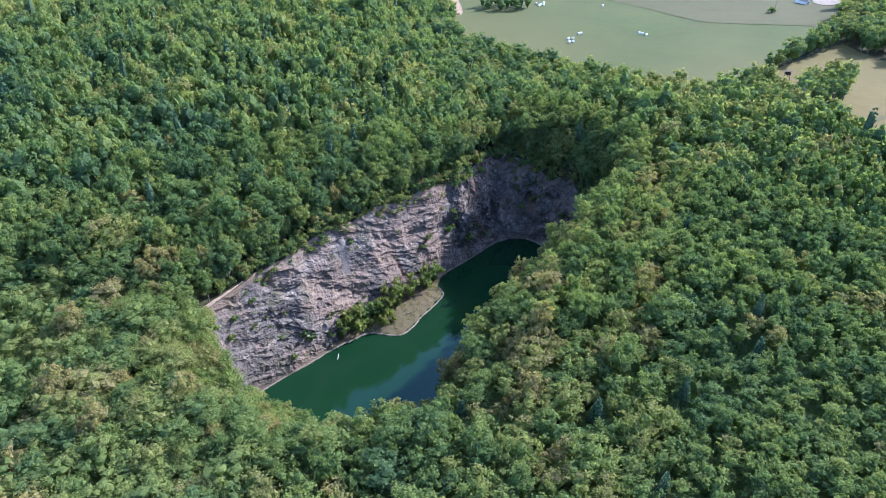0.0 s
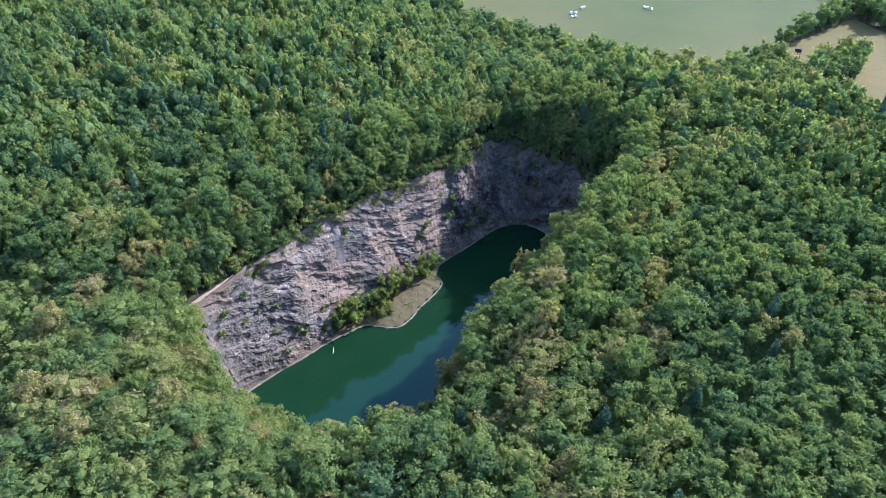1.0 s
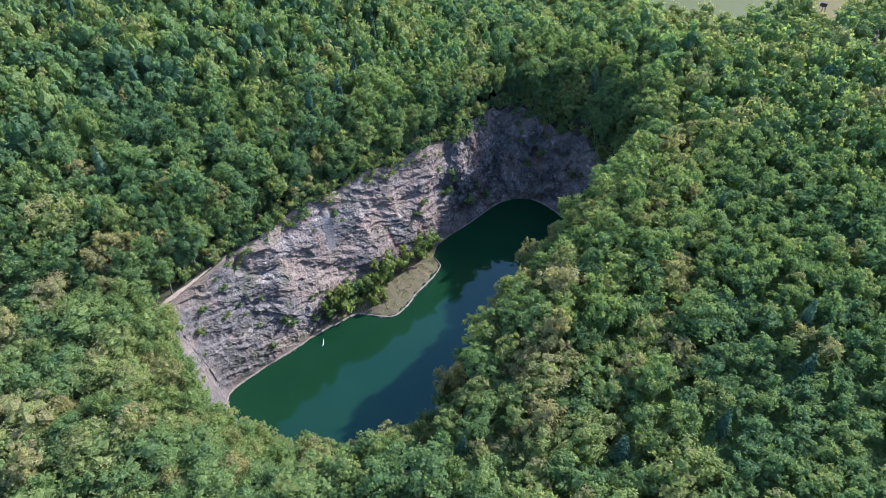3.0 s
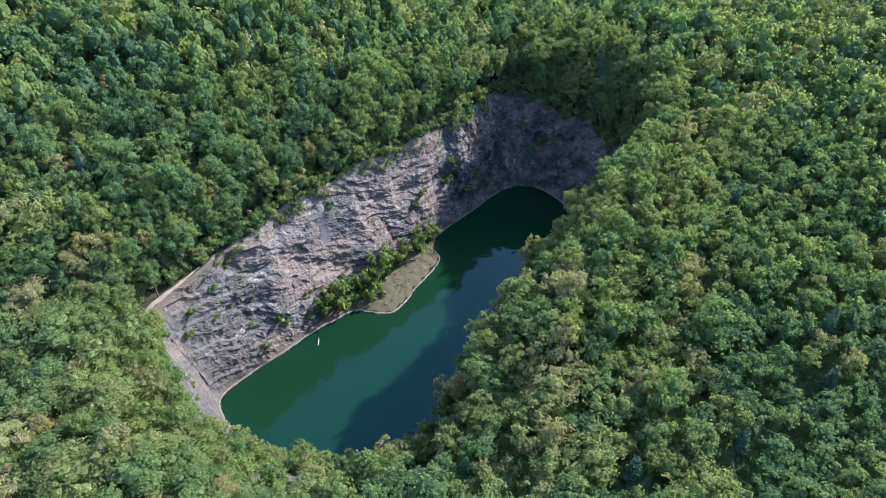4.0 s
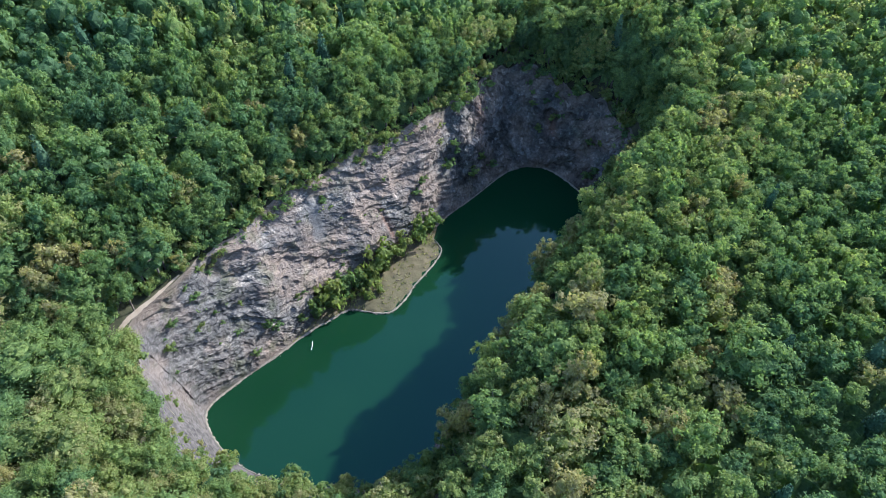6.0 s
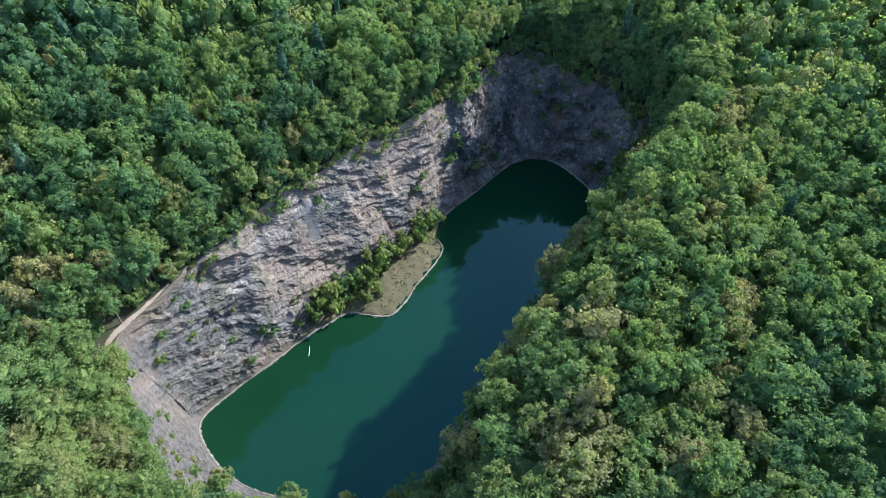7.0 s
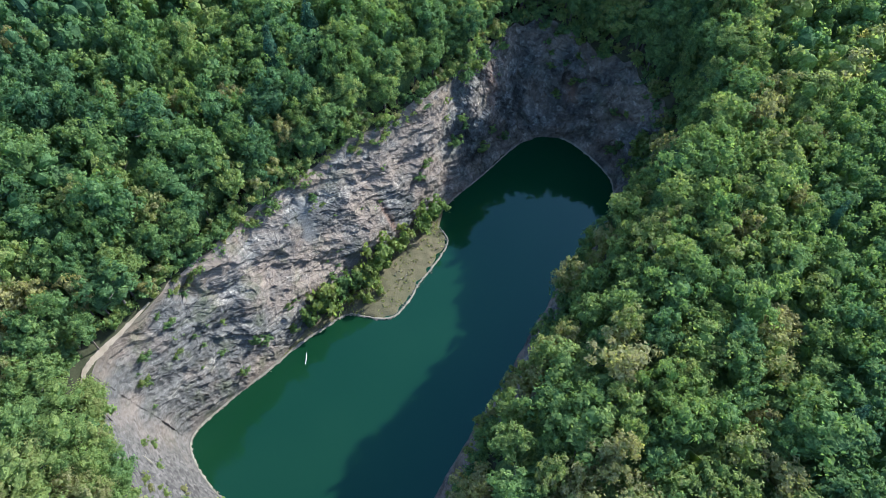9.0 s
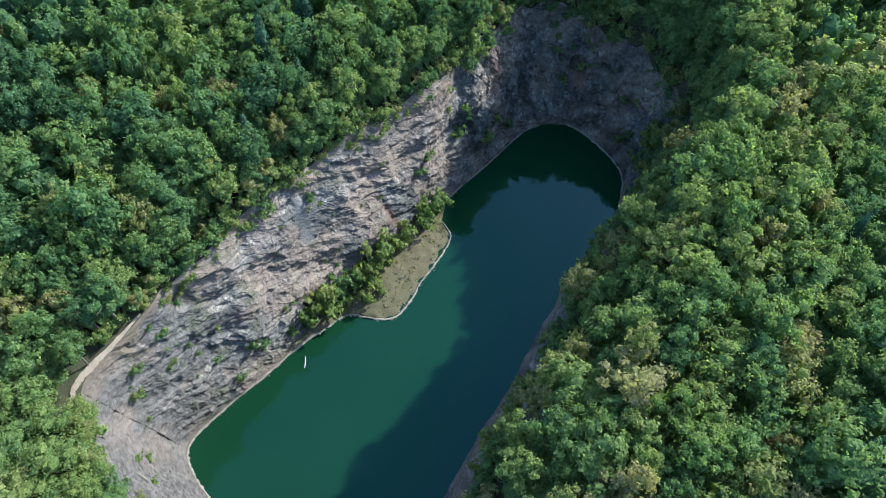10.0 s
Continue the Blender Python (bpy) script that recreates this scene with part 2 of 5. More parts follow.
def tube(points, radii, sides=6):
    """A tapered limb through points."""
    points = np.asarray(points, float)
    v, q = [], []
    for i, p in enumerate(points):
        d = points[min(i + 1, len(points) - 1)] - points[max(i - 1, 0)]
        d /= np.linalg.norm(d)
        a = np.cross(d, (0.3, 0.9, 0.1))
        a /= np.linalg.norm(a)
        b = np.cross(d, a)
        for k in range(sides):
            w = 2 * math.pi * k / sides
            v.append(p + radii[i] * (a * math.cos(w) + b * math.sin(w)))
    for i in range(len(points) - 1):
        for k in range(sides):
            q.append((i * sides + k, i * sides + (k + 1) % sides, (i + 1) * sides + (k + 1) % sides, (i + 1) * sides + k))
    return np.array(v), np.zeros((0, 3), int), np.array(q)


def unit(a):
    return a / np.linalg.norm(a, axis=-1, keepdims=True)


def cards(rng, pos, nrm, size, jitter=0.62):
    """Leaf sprays: small tilted triangles round pos, facing about nrm."""
    n = len(pos)
    nrm = unit(nrm + rng.normal(0, jitter, (n, 3)))
    a = unit(np.cross(nrm, rng.normal(0, 1, (n, 3))))
    b = np.cross(nrm, a)
    s = (size * rng.uniform(0.6, 1.35, n))[:, None]
    asp = rng.uniform(0.40, 0.62, n)[:, None]
    skew = rng.uniform(-0.25, 0.25, n)[:, None]
    v = np.stack([pos + a * s * 0.66, pos - a * s * 0.34 + b * s * (asp + skew), pos - a * s * 0.34 - b * s * (asp - skew)], 1).reshape(-1, 3)
    return v, np.arange(3 * n).reshape(-1, 3), np.zeros((0, 4), int)


def blob(rng, centre, axes, nu=7, nv=5, rough=0.12, capless=False):
    """A rough closed core inside a crown."""
    v = [centre + np.array((0, 0, axes[2]))]
    for j in range(1, nv):
        ph = math.pi * j / nv
        for i in range(nu):
            th = 2 * math.pi * (i + 0.5 * (j % 2)) / nu
            k = 1 + rng.normal(0, rough)
            v.append(centre + k * np.array((axes[0] * math.sin(ph) * math.cos(th), axes[1] * math.sin(ph) * math.sin(th), axes[2] * math.cos(ph))))
    if not capless:
        v.append(centre - np.array((0, 0, axes[2])))
    q, t = [], []
    for i in range(nu):
        t.append((0, 1 + i, 1 + (i + 1) % nu))
        if not capless:
            t.append((len(v) - 1, 1 + (nv - 2) * nu + (i + 1) % nu, 1 + (nv - 2) * nu + i))
        for j in range(nv - 2):
            a, b = 1 + j * nu + i, 1 + j * nu + (i + 1) % nu
            q.append((a, a + nu, b + nu, b))
    return np.array(v), np.array(t), np.array(q)


def broad_crown(rng, height, radius, tufts, count, size, base=0.30, facets=(4, 3), lobes=6, solid=0.48, loose=0.0):
    """A crown in three orders: a few lobes on the limbs, tufts on the lobes, leaf sprays on the tufts; stands on z = 0.
    Returns the pieces and the tint of each vertex, with the crown's shading painted into it."""
    cz, az = height * (base + 1) / 2, height * (1 - base) / 2
    th = np.arange(lobes) * 2.399963 + rng.uniform(-0.6, 0.6, lobes)
    u = rng.uniform(-0.25, 0.85, lobes)
    u[0] = 0.95
    lr = radius * rng.uniform(0.40, 0.62, lobes)
    flat = np.sqrt(1 - u * u)[:, None]
    lc = np.concatenate([np.cos(th)[:, None] * flat, np.sin(th)[:, None] * flat, u[:, None]], 1) * (np.array((radius, radius, az)) - lr[:, None]) * rng.uniform(0.80, 1.06, (lobes, 1)) + (0, 0, cz)
    # tufts sit on the outside of the lobes
    tries = tufts * 8
    own = rng.choice(lobes, tries, p=lr ** 2 / (lr ** 2).sum())
    out = unit(rng.normal(0, 1, (tries, 3)) + (0, 0, 0.42))
    tc = lc[own] + out * lr[own][:, None] * rng.uniform(0.84, 1.10, (tries, 1)) * (1, 1, 0.92)
    gap = np.linalg.norm(tc[:, None] - lc[None], axis=2) / lr[None]
    gap[np.arange(tries), own] = 9.0
    free = np.nonzero(gap.min(1) > 0.86)[0][:tufts]
    own, out, tc = own[free], out[free], tc[free]
    n = len(free)
    tr = radius * rng.uniform(0.13, 0.27, n) * (40 / tufts) ** 0.33 * (1 + 0.5 * loose)
    pick = rng.choice(n, count, p=tr ** 2 / (tr ** 2).sum())
    dirs = unit(rng.normal(0, 1, (count, 3)) + out[pick] * 0.9 + (0, 0, 0.55))
    pos = tc[pick] + dirs * tr[pick][:, None] * rng.uniform(0.55 - 0.3 * loose, 1.25 + 0.15 * loose, (count, 1)) * (1, 1, 0.85)
    # painted shading: tufts get a lighter tint towards the crown's top, darker below
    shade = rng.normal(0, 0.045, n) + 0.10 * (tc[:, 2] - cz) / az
    cores = [blob(rng, c, (r * solid, r * solid, r * solid * 0.92), facets[0] + 1, facets[1], 0.16, True) for c, r in zip(lc, lr)]
    pads = [blob(rng, c, (r * 0.50, r * 0.50, r * 0.44), facets[0], facets[1], 0.25, True) for c, r in zip(tc, tr)]
    core = blob(rng, np.array((0, 0, cz - az * 0.3)), (radius * 0.45, radius * 0.45, az * 0.5), 6, 4)
    # sprays on the lobes' own skin, where no tuft covers them
    bare = count // 4
    host = rng.choice(lobes, bare, p=lr ** 2 / (lr ** 2).sum())
    skin = unit(rng.normal(0, 1, (bare, 3)) + (0, 0, 0.5))
    pos = np.concatenate([pos[bare:], lc[host] + skin * (lr[host] * solid)[:, None] * rng.uniform(1.0, 1.18, (bare, 1))])
    dirs = np.concatenate([dirs[bare:], skin])
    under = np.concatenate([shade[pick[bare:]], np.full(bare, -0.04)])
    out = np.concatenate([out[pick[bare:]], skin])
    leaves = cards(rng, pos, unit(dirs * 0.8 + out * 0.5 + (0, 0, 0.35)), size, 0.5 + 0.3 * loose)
    # inner shade put into the colour: cores darkest, pads and bare skin slightly darker
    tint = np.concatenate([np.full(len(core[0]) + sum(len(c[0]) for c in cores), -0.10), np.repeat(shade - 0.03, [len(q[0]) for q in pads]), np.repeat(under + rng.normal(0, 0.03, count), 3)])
    return [core, *cores, *pads, leaves], tint


def conifer_crown(rng, height, radius, count, size, base=0.12):
    k = rng.uniform(0, 1, count) ** 0.8
    layer = np.floor(k * 13) / 13 + rng.uniform(0, 0.035, count)
    th = np.floor(rng.uniform(0, 9, count)) / 9 * 2 * math.pi + layer * 17 + rng.normal(0, 0.16, count)
    r = radius * (1 - layer) ** 0.85 * np.sqrt(rng.uniform(0.25, 1.0, count)) + 0.12
    z = height * (base + (1 - base) * layer) - r * 0.28
    pos = np.stack([r * np.cos(th), r * np.sin(th), z], 1)
    nrm = np.stack([np.cos(th) * 0.5, np.sin(th) * 0.5, np.full(count, 0.9)], 1)
    core = blob(rng, np.array((0, 0, height * 0.42)), (radius * 0.40, radius * 0.40, height * 0.46), 6, 5)
    return [core, cards(rng, pos, nrm, size)]


def trunk_pieces(rng, height, thick, limbs=4):
    top = np.array((rng.normal(0, 0.3), rng.normal(0, 0.3), height * 0.72))
    mid = np.array((rng.normal(0, 0.15), rng.normal(0, 0.15), height * 0.35))
    out = [tube([(0, 0, -0.4), (0, 0, 0.3), mid, top], [thick * 1.35, thick, thick * 0.75, thick * 0.25])]
    for i in range(limbs):
        w = 2 * math.pi * i / limbs + rng.uniform(-0.4, 0.4)
        a = mid + (top - mid) * rng.uniform(0.0, 0.5)
        e = a + np.array((math.cos(w), math.sin(w), 0.9)) * height * rng.uniform(0.16, 0.24)
        out.append(tube([a, (a + e) / 2 + (0, 0, 0.1), e], [thick * 0.5, thick * 0.35, thick * 0.12], 5))
    return out


# ---- plan of the quarry: waterline and rim, round the pit ----
# water x, y; rim x, y, z; gravel share; relief; plants
LOOP = [
    (-52.0, 133.5, -60.0, 134.0, 29.0, 0.45, 0.7, 0.6), (-46.1, 141.7, -54.0, 146.0, 29.4, 0, 1, 0.8), (-39.2, 148.5, -48.5, 155.5, 29.4, 0, 1, 0.75),
    (-33.0, 155.5, -41.0, 165.0, 30.0, 0, 1, 0.6), (-25.5, 165.5, -33.4, 174.0, 30.8, 0, 1, 0.4), (-15.5, 177.0, -24.0, 183.5, 31.0, 0, 1, 0.35),
    (-5.0, 188.0, -12.0, 194.0, 30.5, 0, 1, 0.2), (-0.2, 195.0, -1.5, 205.5, 29.5, 0, 1, 0.2), (8.4, 204.0, 7.0, 217.0, 29.0, 0, 1, 0.3),
    (20.8, 217.0, 20.0, 231.0, 28.5, 0, 1, 0.3), (31.2, 217.4, 37.0, 227.0, 23.0, 0, 1, 0.4), (40.0, 206.6, 51.0, 211.0, 20.0, 0, 0.9, 0.6),
    (41.9, 199.0, 51.0, 197.0, 19.0, 0, 0.7, 0.8), (37.8, 186.5, 44.5, 184.5, 21.0, 0, 0.7, 1), (31.0, 178.0, 37.0, 174.5, 22.0, 0, 0.8, 1),
]
LOOP_NEAR = [
    (24.5, 169.6, 29.5, 166.5, 22.0, 0, 0.8, 0.8), (18.6, 159.1, 23.5, 156.0, 22.0, 0, 0.8, 0.8), (10.4, 145.2, 16.0, 142.0, 23.0, 0, 0.8, 0.8),
    (2.0, 132.6, 8.0, 128.5, 24.0, 0, 0.8, 0.8), (-1.4, 127.0, 4.5, 121.0, 24.0, 0, 0.8, 0.8), (-6.0, 120.0, 2.0, 109.0, 24.0, 0.2, 0.6, 1),
    (-14.0, 116.5, -6.0, 99.5, 25.0, 0.5, 0.3, 1), (-27.0, 117.0, -24.0, 98.0, 22.0, 0.7, 0.3, 0.8), (-38.5, 119.3, -41.0, 105.0, 22.0, 0.9, 0.25, 0.5),
    (-47.0, 125.0, -53.0, 118.0, 26.0, 1.0, 0.25, 0.3),
]
CTRL = np.array(LOOP + LOOP_NEAR)
CENTRE = np.array((-2.0, 162.0))


def closed_spline(pts, n):
    """Catmull-Rom through closed control rows, n samples evenly by index."""
    m = len(pts)
    u = np.arange(n) * m / n
    i, f = np.floor(u).astype(int), (u % 1)[:, None]
    p0, p1, p2, p3 = (pts[(i + k) % m] for k in (-1, 0, 1, 2))
    return 0.5 * (2 * p1 + (p2 - p0) * f + (2 * p0 - 5 * p1 + 4 * p2 - p3) * f * f + (3 * p1 - p0 - 3 * p2 + p3) * f ** 3)


N_AROUND = 1500
RING = closed_spline(CTRL, N_AROUND)
_u = np.arange(N_AROUND) * len(CTRL) / N_AROUND
_step = np.concatenate([[0], np.cumsum(np.linalg.norm(np.diff(RING[:, 2:4], axis=0), axis=1))])
_ragged = np.array([noise.noise(Vector((s * 0.12, 2, 5))) * 1.3 + noise.noise(Vector((s * 0.28, 7, 1))) * 0.4 for s in _step])
_sag = np.array([noise.noise(Vector((s * 0.10, 31, 8))) * 1.5 + noise.noise(Vector((s * 0.33, 3, 9))) * 0.9 for s in _step])
_free = np.clip((_u - 1.2) / 0.6, 0, 1) * np.clip((23.0 - _u) / 0.6, 0, 1)
_wide = _free * (1 + 0.9 * np.clip((_u - 6.6) / 0.6, 0, 1) * np.clip((12.5 - _u) / 0.6, 0, 1))
RING[:, 2:4] += (RING[:, 2:4] - CENTRE) / np.linalg.norm(RING[:, 2:4] - CENTRE, axis=1, keepdims=True) * (_ragged * _wide)[:, None]
RING[:, 4] += _sag * _wide
RIM_XY, RIM_Z, SHORE_XY = RING[:, 2:4], RING[:, 4], RING[:, 0:2]
_ang = np.unwrap(np.arctan2(RIM_XY[:, 1] - CENTRE[1], RIM_XY[:, 0] - CENTRE[0]))
_order = np.argsort(_ang % (2 * math.pi))
RIM_ANG = (_ang % (2 * math.pi))[_order]
RIM_RAD = np.linalg.norm(RIM_XY - CENTRE, axis=1)[_order]
RIM_H = RIM_Z[_order]
_sang = np.arctan2(SHORE_XY[:, 1] - CENTRE[1], SHORE_XY[:, 0] - CENTRE[0]) % (2 * math.pi)
_so = np.argsort(_sang)
SHORE_ANG, SHORE_RAD = _sang[_so], np.linalg.norm(SHORE_XY - CENTRE, axis=1)[_so]


def smooth(x, a, b):
    t = np.clip((x - a) / (b - a), 0, 1)
    return t * t * (3 - 2 * t)


def plateau(x, y):
    """The lie of the land away from the pit."""
    z = 30.0 + 15.0 * smooth(-x - 30 + 0.75 * (y - 150), 0, 190) * smooth(-x, -10, 90)
    z = z - 3.0 * smooth(y, 230, 330) * smooth(x, -40, 20)
    z = z + 3.0 * smooth(-y, -110, -60) * smooth(-x, 30, 70)
    return z + (1.2 * np.sin(x * 0.045 + 1.3) * np.cos(y * 0.038) + 0.5 * np.sin(x * 0.13 + y * 0.09)) * (1 - smooth(y, 240, 320))


def rim_at(x, y):
    a = np.arctan2(y - CENTRE[1], x - CENTRE[0]) % (2 * math.pi)
    r = np.hypot(x - CENTRE[0], y - CENTRE[1])
    return r - np.interp(a, RIM_ANG, RIM_RAD, period=2 * math.pi), np.interp(a, RIM_ANG, RIM_H, period=2 * math.pi), a, r


def ground_z(x, y):
    """Height of the ground outside the rim, and of the pit's side inside it."""
    d, h, a, r = rim_at(x, y)
    rs = np.interp(a, SHORE_ANG, SHORE_RAD, period=2 * math.pi)
    rr = r - d
    inside = h * np.clip((r - rs) / np.maximum(rr - rs, 0.5), 0, 1)
    w = smooth(d, 0, 14)
    return np.where(d >= 0, h * (1 - w) + plateau(x, y) * w, inside)


# ground: one sheet from the rim to the horizon
def build_ground():
    n = 500
    ring = RING[::3]
    direction = unit(ring[:, 2:4] - CENTRE)
    rad = np.linalg.norm(ring[:, 2:4] - CENTRE, axis=1)
    steps = [0, 1.5, 3, 5, 8, 12, 17, 23, 30, 39, 50, 63, 78, 95, 115, 140, 170, 205, 245, 290, 340, 400, 480, 600, 800, 1200, 2000, 4500]
    rows = []
    for d in steps:
        xy = CENTRE + direction * (rad[:, None] + d)
        z = ground_z(xy[:, 0], xy[:, 1] + 0) if d else ring[:, 4]
        rows.append(np.column_stack([xy, z]))
    v = np.concatenate(rows)
    i = np.arange(n)
    q = np.concatenate([np.stack([k * n + i, (k + 1) * n + i, (k + 1) * n + (i + 1) % n, k * n + (i + 1) % n], 1)[:, ::-1] for k in range(len(steps) - 1)])
    ob = new("ground", mesh_from("ground", v, [(q, 0)], [FLOOR], True))
    return tagged(ob, "dark leaf-littered forest floor sloping round the quarry", "ground", kind="structure")


build_ground()


def facet(u, w, seed):
    """Broken rock faces: each cell of the plane has its own stand-off and tilt, with a worn edge to the next."""
    dist, near = noise.voronoi(Vector((u, w, seed)))
    out = []
    for c in near[:2]:
        h = noise.cell_vector(c * 37.7 + Vector((0.37, 0.61, seed)))
        out.append((h.x - 0.5) * 1.1 + (h.y - 0.5) * (u - c.x) * 1.5 + (h.z - 0.5) * (w - c.y) * 1.6)
    k = 0.5 + 0.5 * min(1.0, (dist[1] - dist[0]) / 0.10)
    return out[0] * k + out[1] * (1 - k)


def bed(values, q, thick):
    """Stand-off of the bed at height q, with a short worn step between beds."""
    f = q / thick
    i = math.floor(f)
    k = max(0.0, (f - i - 0.6) / 0.4)
    return values[i % len(values)] * (1 - k) + values[(i + 1) % len(values)] * k


# cliff: the quarry's walls from below the water to the rim
def build_cliff():
    n, rows = N_AROUND, 104
    ring = RING
    along = np.concatenate([[0], np.cumsum(np.linalg.norm(np.diff(ring[:, :2], axis=0), axis=1))])
    out = unit(ring[:, 2:4] - ring[:, 0:2] + 1e-6)
    nxt, prv = np.roll(ring[:, :2], -8, 0), np.roll(ring[:, :2], 8, 0)
    tan = unit(nxt - prv)
    nor = np.stack([-tan[:, 1], tan[:, 0]], 1)
    nor *= np.sign((nor * out).sum(1))[:, None]
    rng = np.random.default_rng(5)
    turn_u = np.arange(n) * len(CTRL) / n
    massive = smooth(turn_u, 6.9, 7.8) * (1 - smooth(turn_u, 13, 15))
    slab = np.zeros((rows, n))
    rust = np.zeros((rows, n))
    soil = np.zeros((rows, n))
    slab_at, gully_at, rust_at = (along[int(u * n / len(CTRL))] for u in (4.05, 5.35, 8.15))
    layer = rng.uniform(-1, 1, 400)
    thin = rng.uniform(-1, 1, 1600)
    v = np.zeros((rows, n, 3))
    beds = np.zeros((rows, n, 3))
    for j in range(rows):
        f = -0.10 + 1.10 * j / (rows - 1)
        z = ring[:, 4] * f
        xy = ring[:, 0:2] + (ring[:, 2:4] - ring[:, 0:2]) * np.clip(f, -0.05, 1)[..., None] if f >= 0 else ring[:, 0:2] + (ring[:, 2:4] - ring[:, 0:2]) * f
        q = z + 0.25 * (ring[:, 0] * 0.68 + ring[:, 1] * 0.73) - 30
        fade = min(1.0, (rows - 1 - j) / 6) * (0.35 + 0.65 * min(1.0, max(0.0, (z.mean() - 0.5) / 2)))
        disp = np.zeros(n)
        for i in range(n):
            p = Vector((xy[i, 0], xy[i, 1], z[i]))
            warp = 0.5 * noise.noise(p * 0.05) + 0.06 * noise.noise(p * 0.4 + Vector((9, 3, 1)))
            qq = q[i] + warp * 1.6
            mass = massive[i]
            loose = min(1.0, max(0.0, ring[i, 5]))
            near_bed = (bed(layer, qq, 2.3) * 0.22 + bed(thin, qq, 0.9) * 0.12) * (0.35 + 0.65 * min(1.0, max(0.0, 0.5 + 2.2 * noise.noise(p * 0.09 + Vector((3, 1, 8))))))
            a = near_bed * (1 - 0.75 * mass) * (1 - loose)
            skew = noise.noise(p * 0.2 + Vector((1, 8, 3))) * 0.4
            a += (1 - 0.9 * loose) * (0.72 * facet(along[i] * 0.08 + skew, qq * 0.15, 2.5) + 0.55 * facet(along[i] * 0.17 - 0.10 * qq, qq * 0.40 + skew, 7.5) + 0.22 * facet(along[i] * 0.5, qq * 1.1 + skew, 4.5))
            if mass > 0.02:
                a += mass * 0.8 * noise.cell(Vector((along[i] * 0.30 + z[i] * 0.12, z[i] * 0.17 + noise.noise(p * 0.3), 8.0)))
                a += mass * 0.35 * noise.cell(Vector((along[i] * 0.8 - z[i] * 0.3, z[i] * 0.5, 5.0)))
            b = (1.5 + 0.7 * mass) * noise.noise(p * 0.055 + Vector((4, 7, 2))) + 0.75 * noise.noise(p * 0.16)
            c = 0.17 * noise.noise(p * 0.7) + 0.09 * noise.noise(p * 1.7)
            hold = slab[j, i] = 0.85 * math.exp(-((along[i] - slab_at - (z[i] - 21) * 0.10 + 0.9 * noise.noise(p * 0.5)) / (1.3 + (27 - z[i]) * 0.09)) ** 4 - ((z[i] - 21.5 + 1.2 * noise.noise(p * 0.4)) / 5.0) ** 6)
            gully = math.exp(-((along[i] - gully_at + (z[i] - 8) * 0.15) / 1.0) ** 2 - ((z[i] - 9) / 6.0) ** 4)
            rust[j, i] = gully + math.exp(-((xy[i, 0] - 32.0) / 1.6) ** 2 - ((z[i] - 10.8) / 2.2) ** 2) * (xy[i, 1] > 205) + 0.8 * math.exp(-((along[i] - rust_at) / 2.5) ** 2 - ((z[i] - 22) / 6) ** 2)
            soil[j, i] = max(0.0, min(1.0, (f - 0.82 + 0.16 * noise.noise(p * 0.2)) * 6)) * (1 - 0.6 * massive[i])
            disp[i] = ((a + b + c) * (1 - hold) + hold * (0.8 * b - 0.25)) * ring[i, 6] + c * 0.5 * (1 - hold) + 0.7 * gully
            beds[j, i] = (along[i], qq, b)
        v[j, :, :2] = xy + nor * (disp * fade)[:, None]
        v[j, :, 2] = z
    # the niche in the back wall
    dx = v - np.array((31.5, 221.5, 13.5))
    hole = np.exp(-((dx[..., 0] / 1.5) ** 4 + (dx[..., 2] / 2.3) ** 4)) * (v[..., 1] > 210)
    v[..., 1] += 2.4 * hole
    i = np.arange(n)
    q = np.concatenate([np.stack([k * n + i, k * n + (i + 1) % n, (k + 1) * n + (i + 1) % n, (k + 1) * n + i], 1)[:, ::-1] for k in range(rows - 1)])
    me = mesh_from("cliff", v.reshape(-1, 3), [(q, 0)], [ROCK], False)
    at = me.attributes.new("beds", "FLOAT_VECTOR", "POINT")
    at.data.foreach_set("vector", beds.reshape(-1).astype(np.float32))
    for name, col in (("gravel", 5), ("green", 7)):
        at = me.attributes.new(name, "FLOAT", "POINT")
        at.data.foreach_set("value", np.tile(np.clip(ring[:, col], 0, 1), rows).astype(np.float32))
    for name, values in (("slab", slab), ("rust", rust), ("soil", soil)):
        at = me.attributes.new(name, "FLOAT", "POINT")
        at.data.foreach_set("value", np.clip(values, 0, 1).reshape(-1).astype(np.float32))
    at = me.attributes.new("massive", "FLOAT", "POINT")
    at.data.foreach_set("value", np.tile(massive, rows).astype(np.float32))
    return tagged(new("cliff", me), "grey limestone quarry cliff in tilted broken beds", "cliff", kind="structure")


build_cliff()


def build_lake():
    ring = closed_spline(CTRL, 400)
    grown = ring[:, 0:2] + unit(ring[:, 2:4] - ring[:, 0:2]) * 3.0
    v = np.vstack([np.column_stack([grown, np.zeros(400)]), [(-12, 150, 0.0), (20, 195, 0.0), (-28, 130, 0)]])
    bm = bmesh.new()
    vs = [bm.verts.new(p) for p in v[:400]]
    bmesh.ops.triangulate(bm, faces=[bm.faces.new(vs)])
    bmesh.ops.recalc_face_normals(bm, faces=bm.faces)
    if sum(f.normal.z for f in bm.faces) < 0:
        bmesh.ops.reverse_faces(bm, faces=bm.faces)
    ob = part_bm("water", bm, WATER)
    return tagged(ob, "still deep green water of the flooded quarry", "lake", kind="structure")


build_lake()


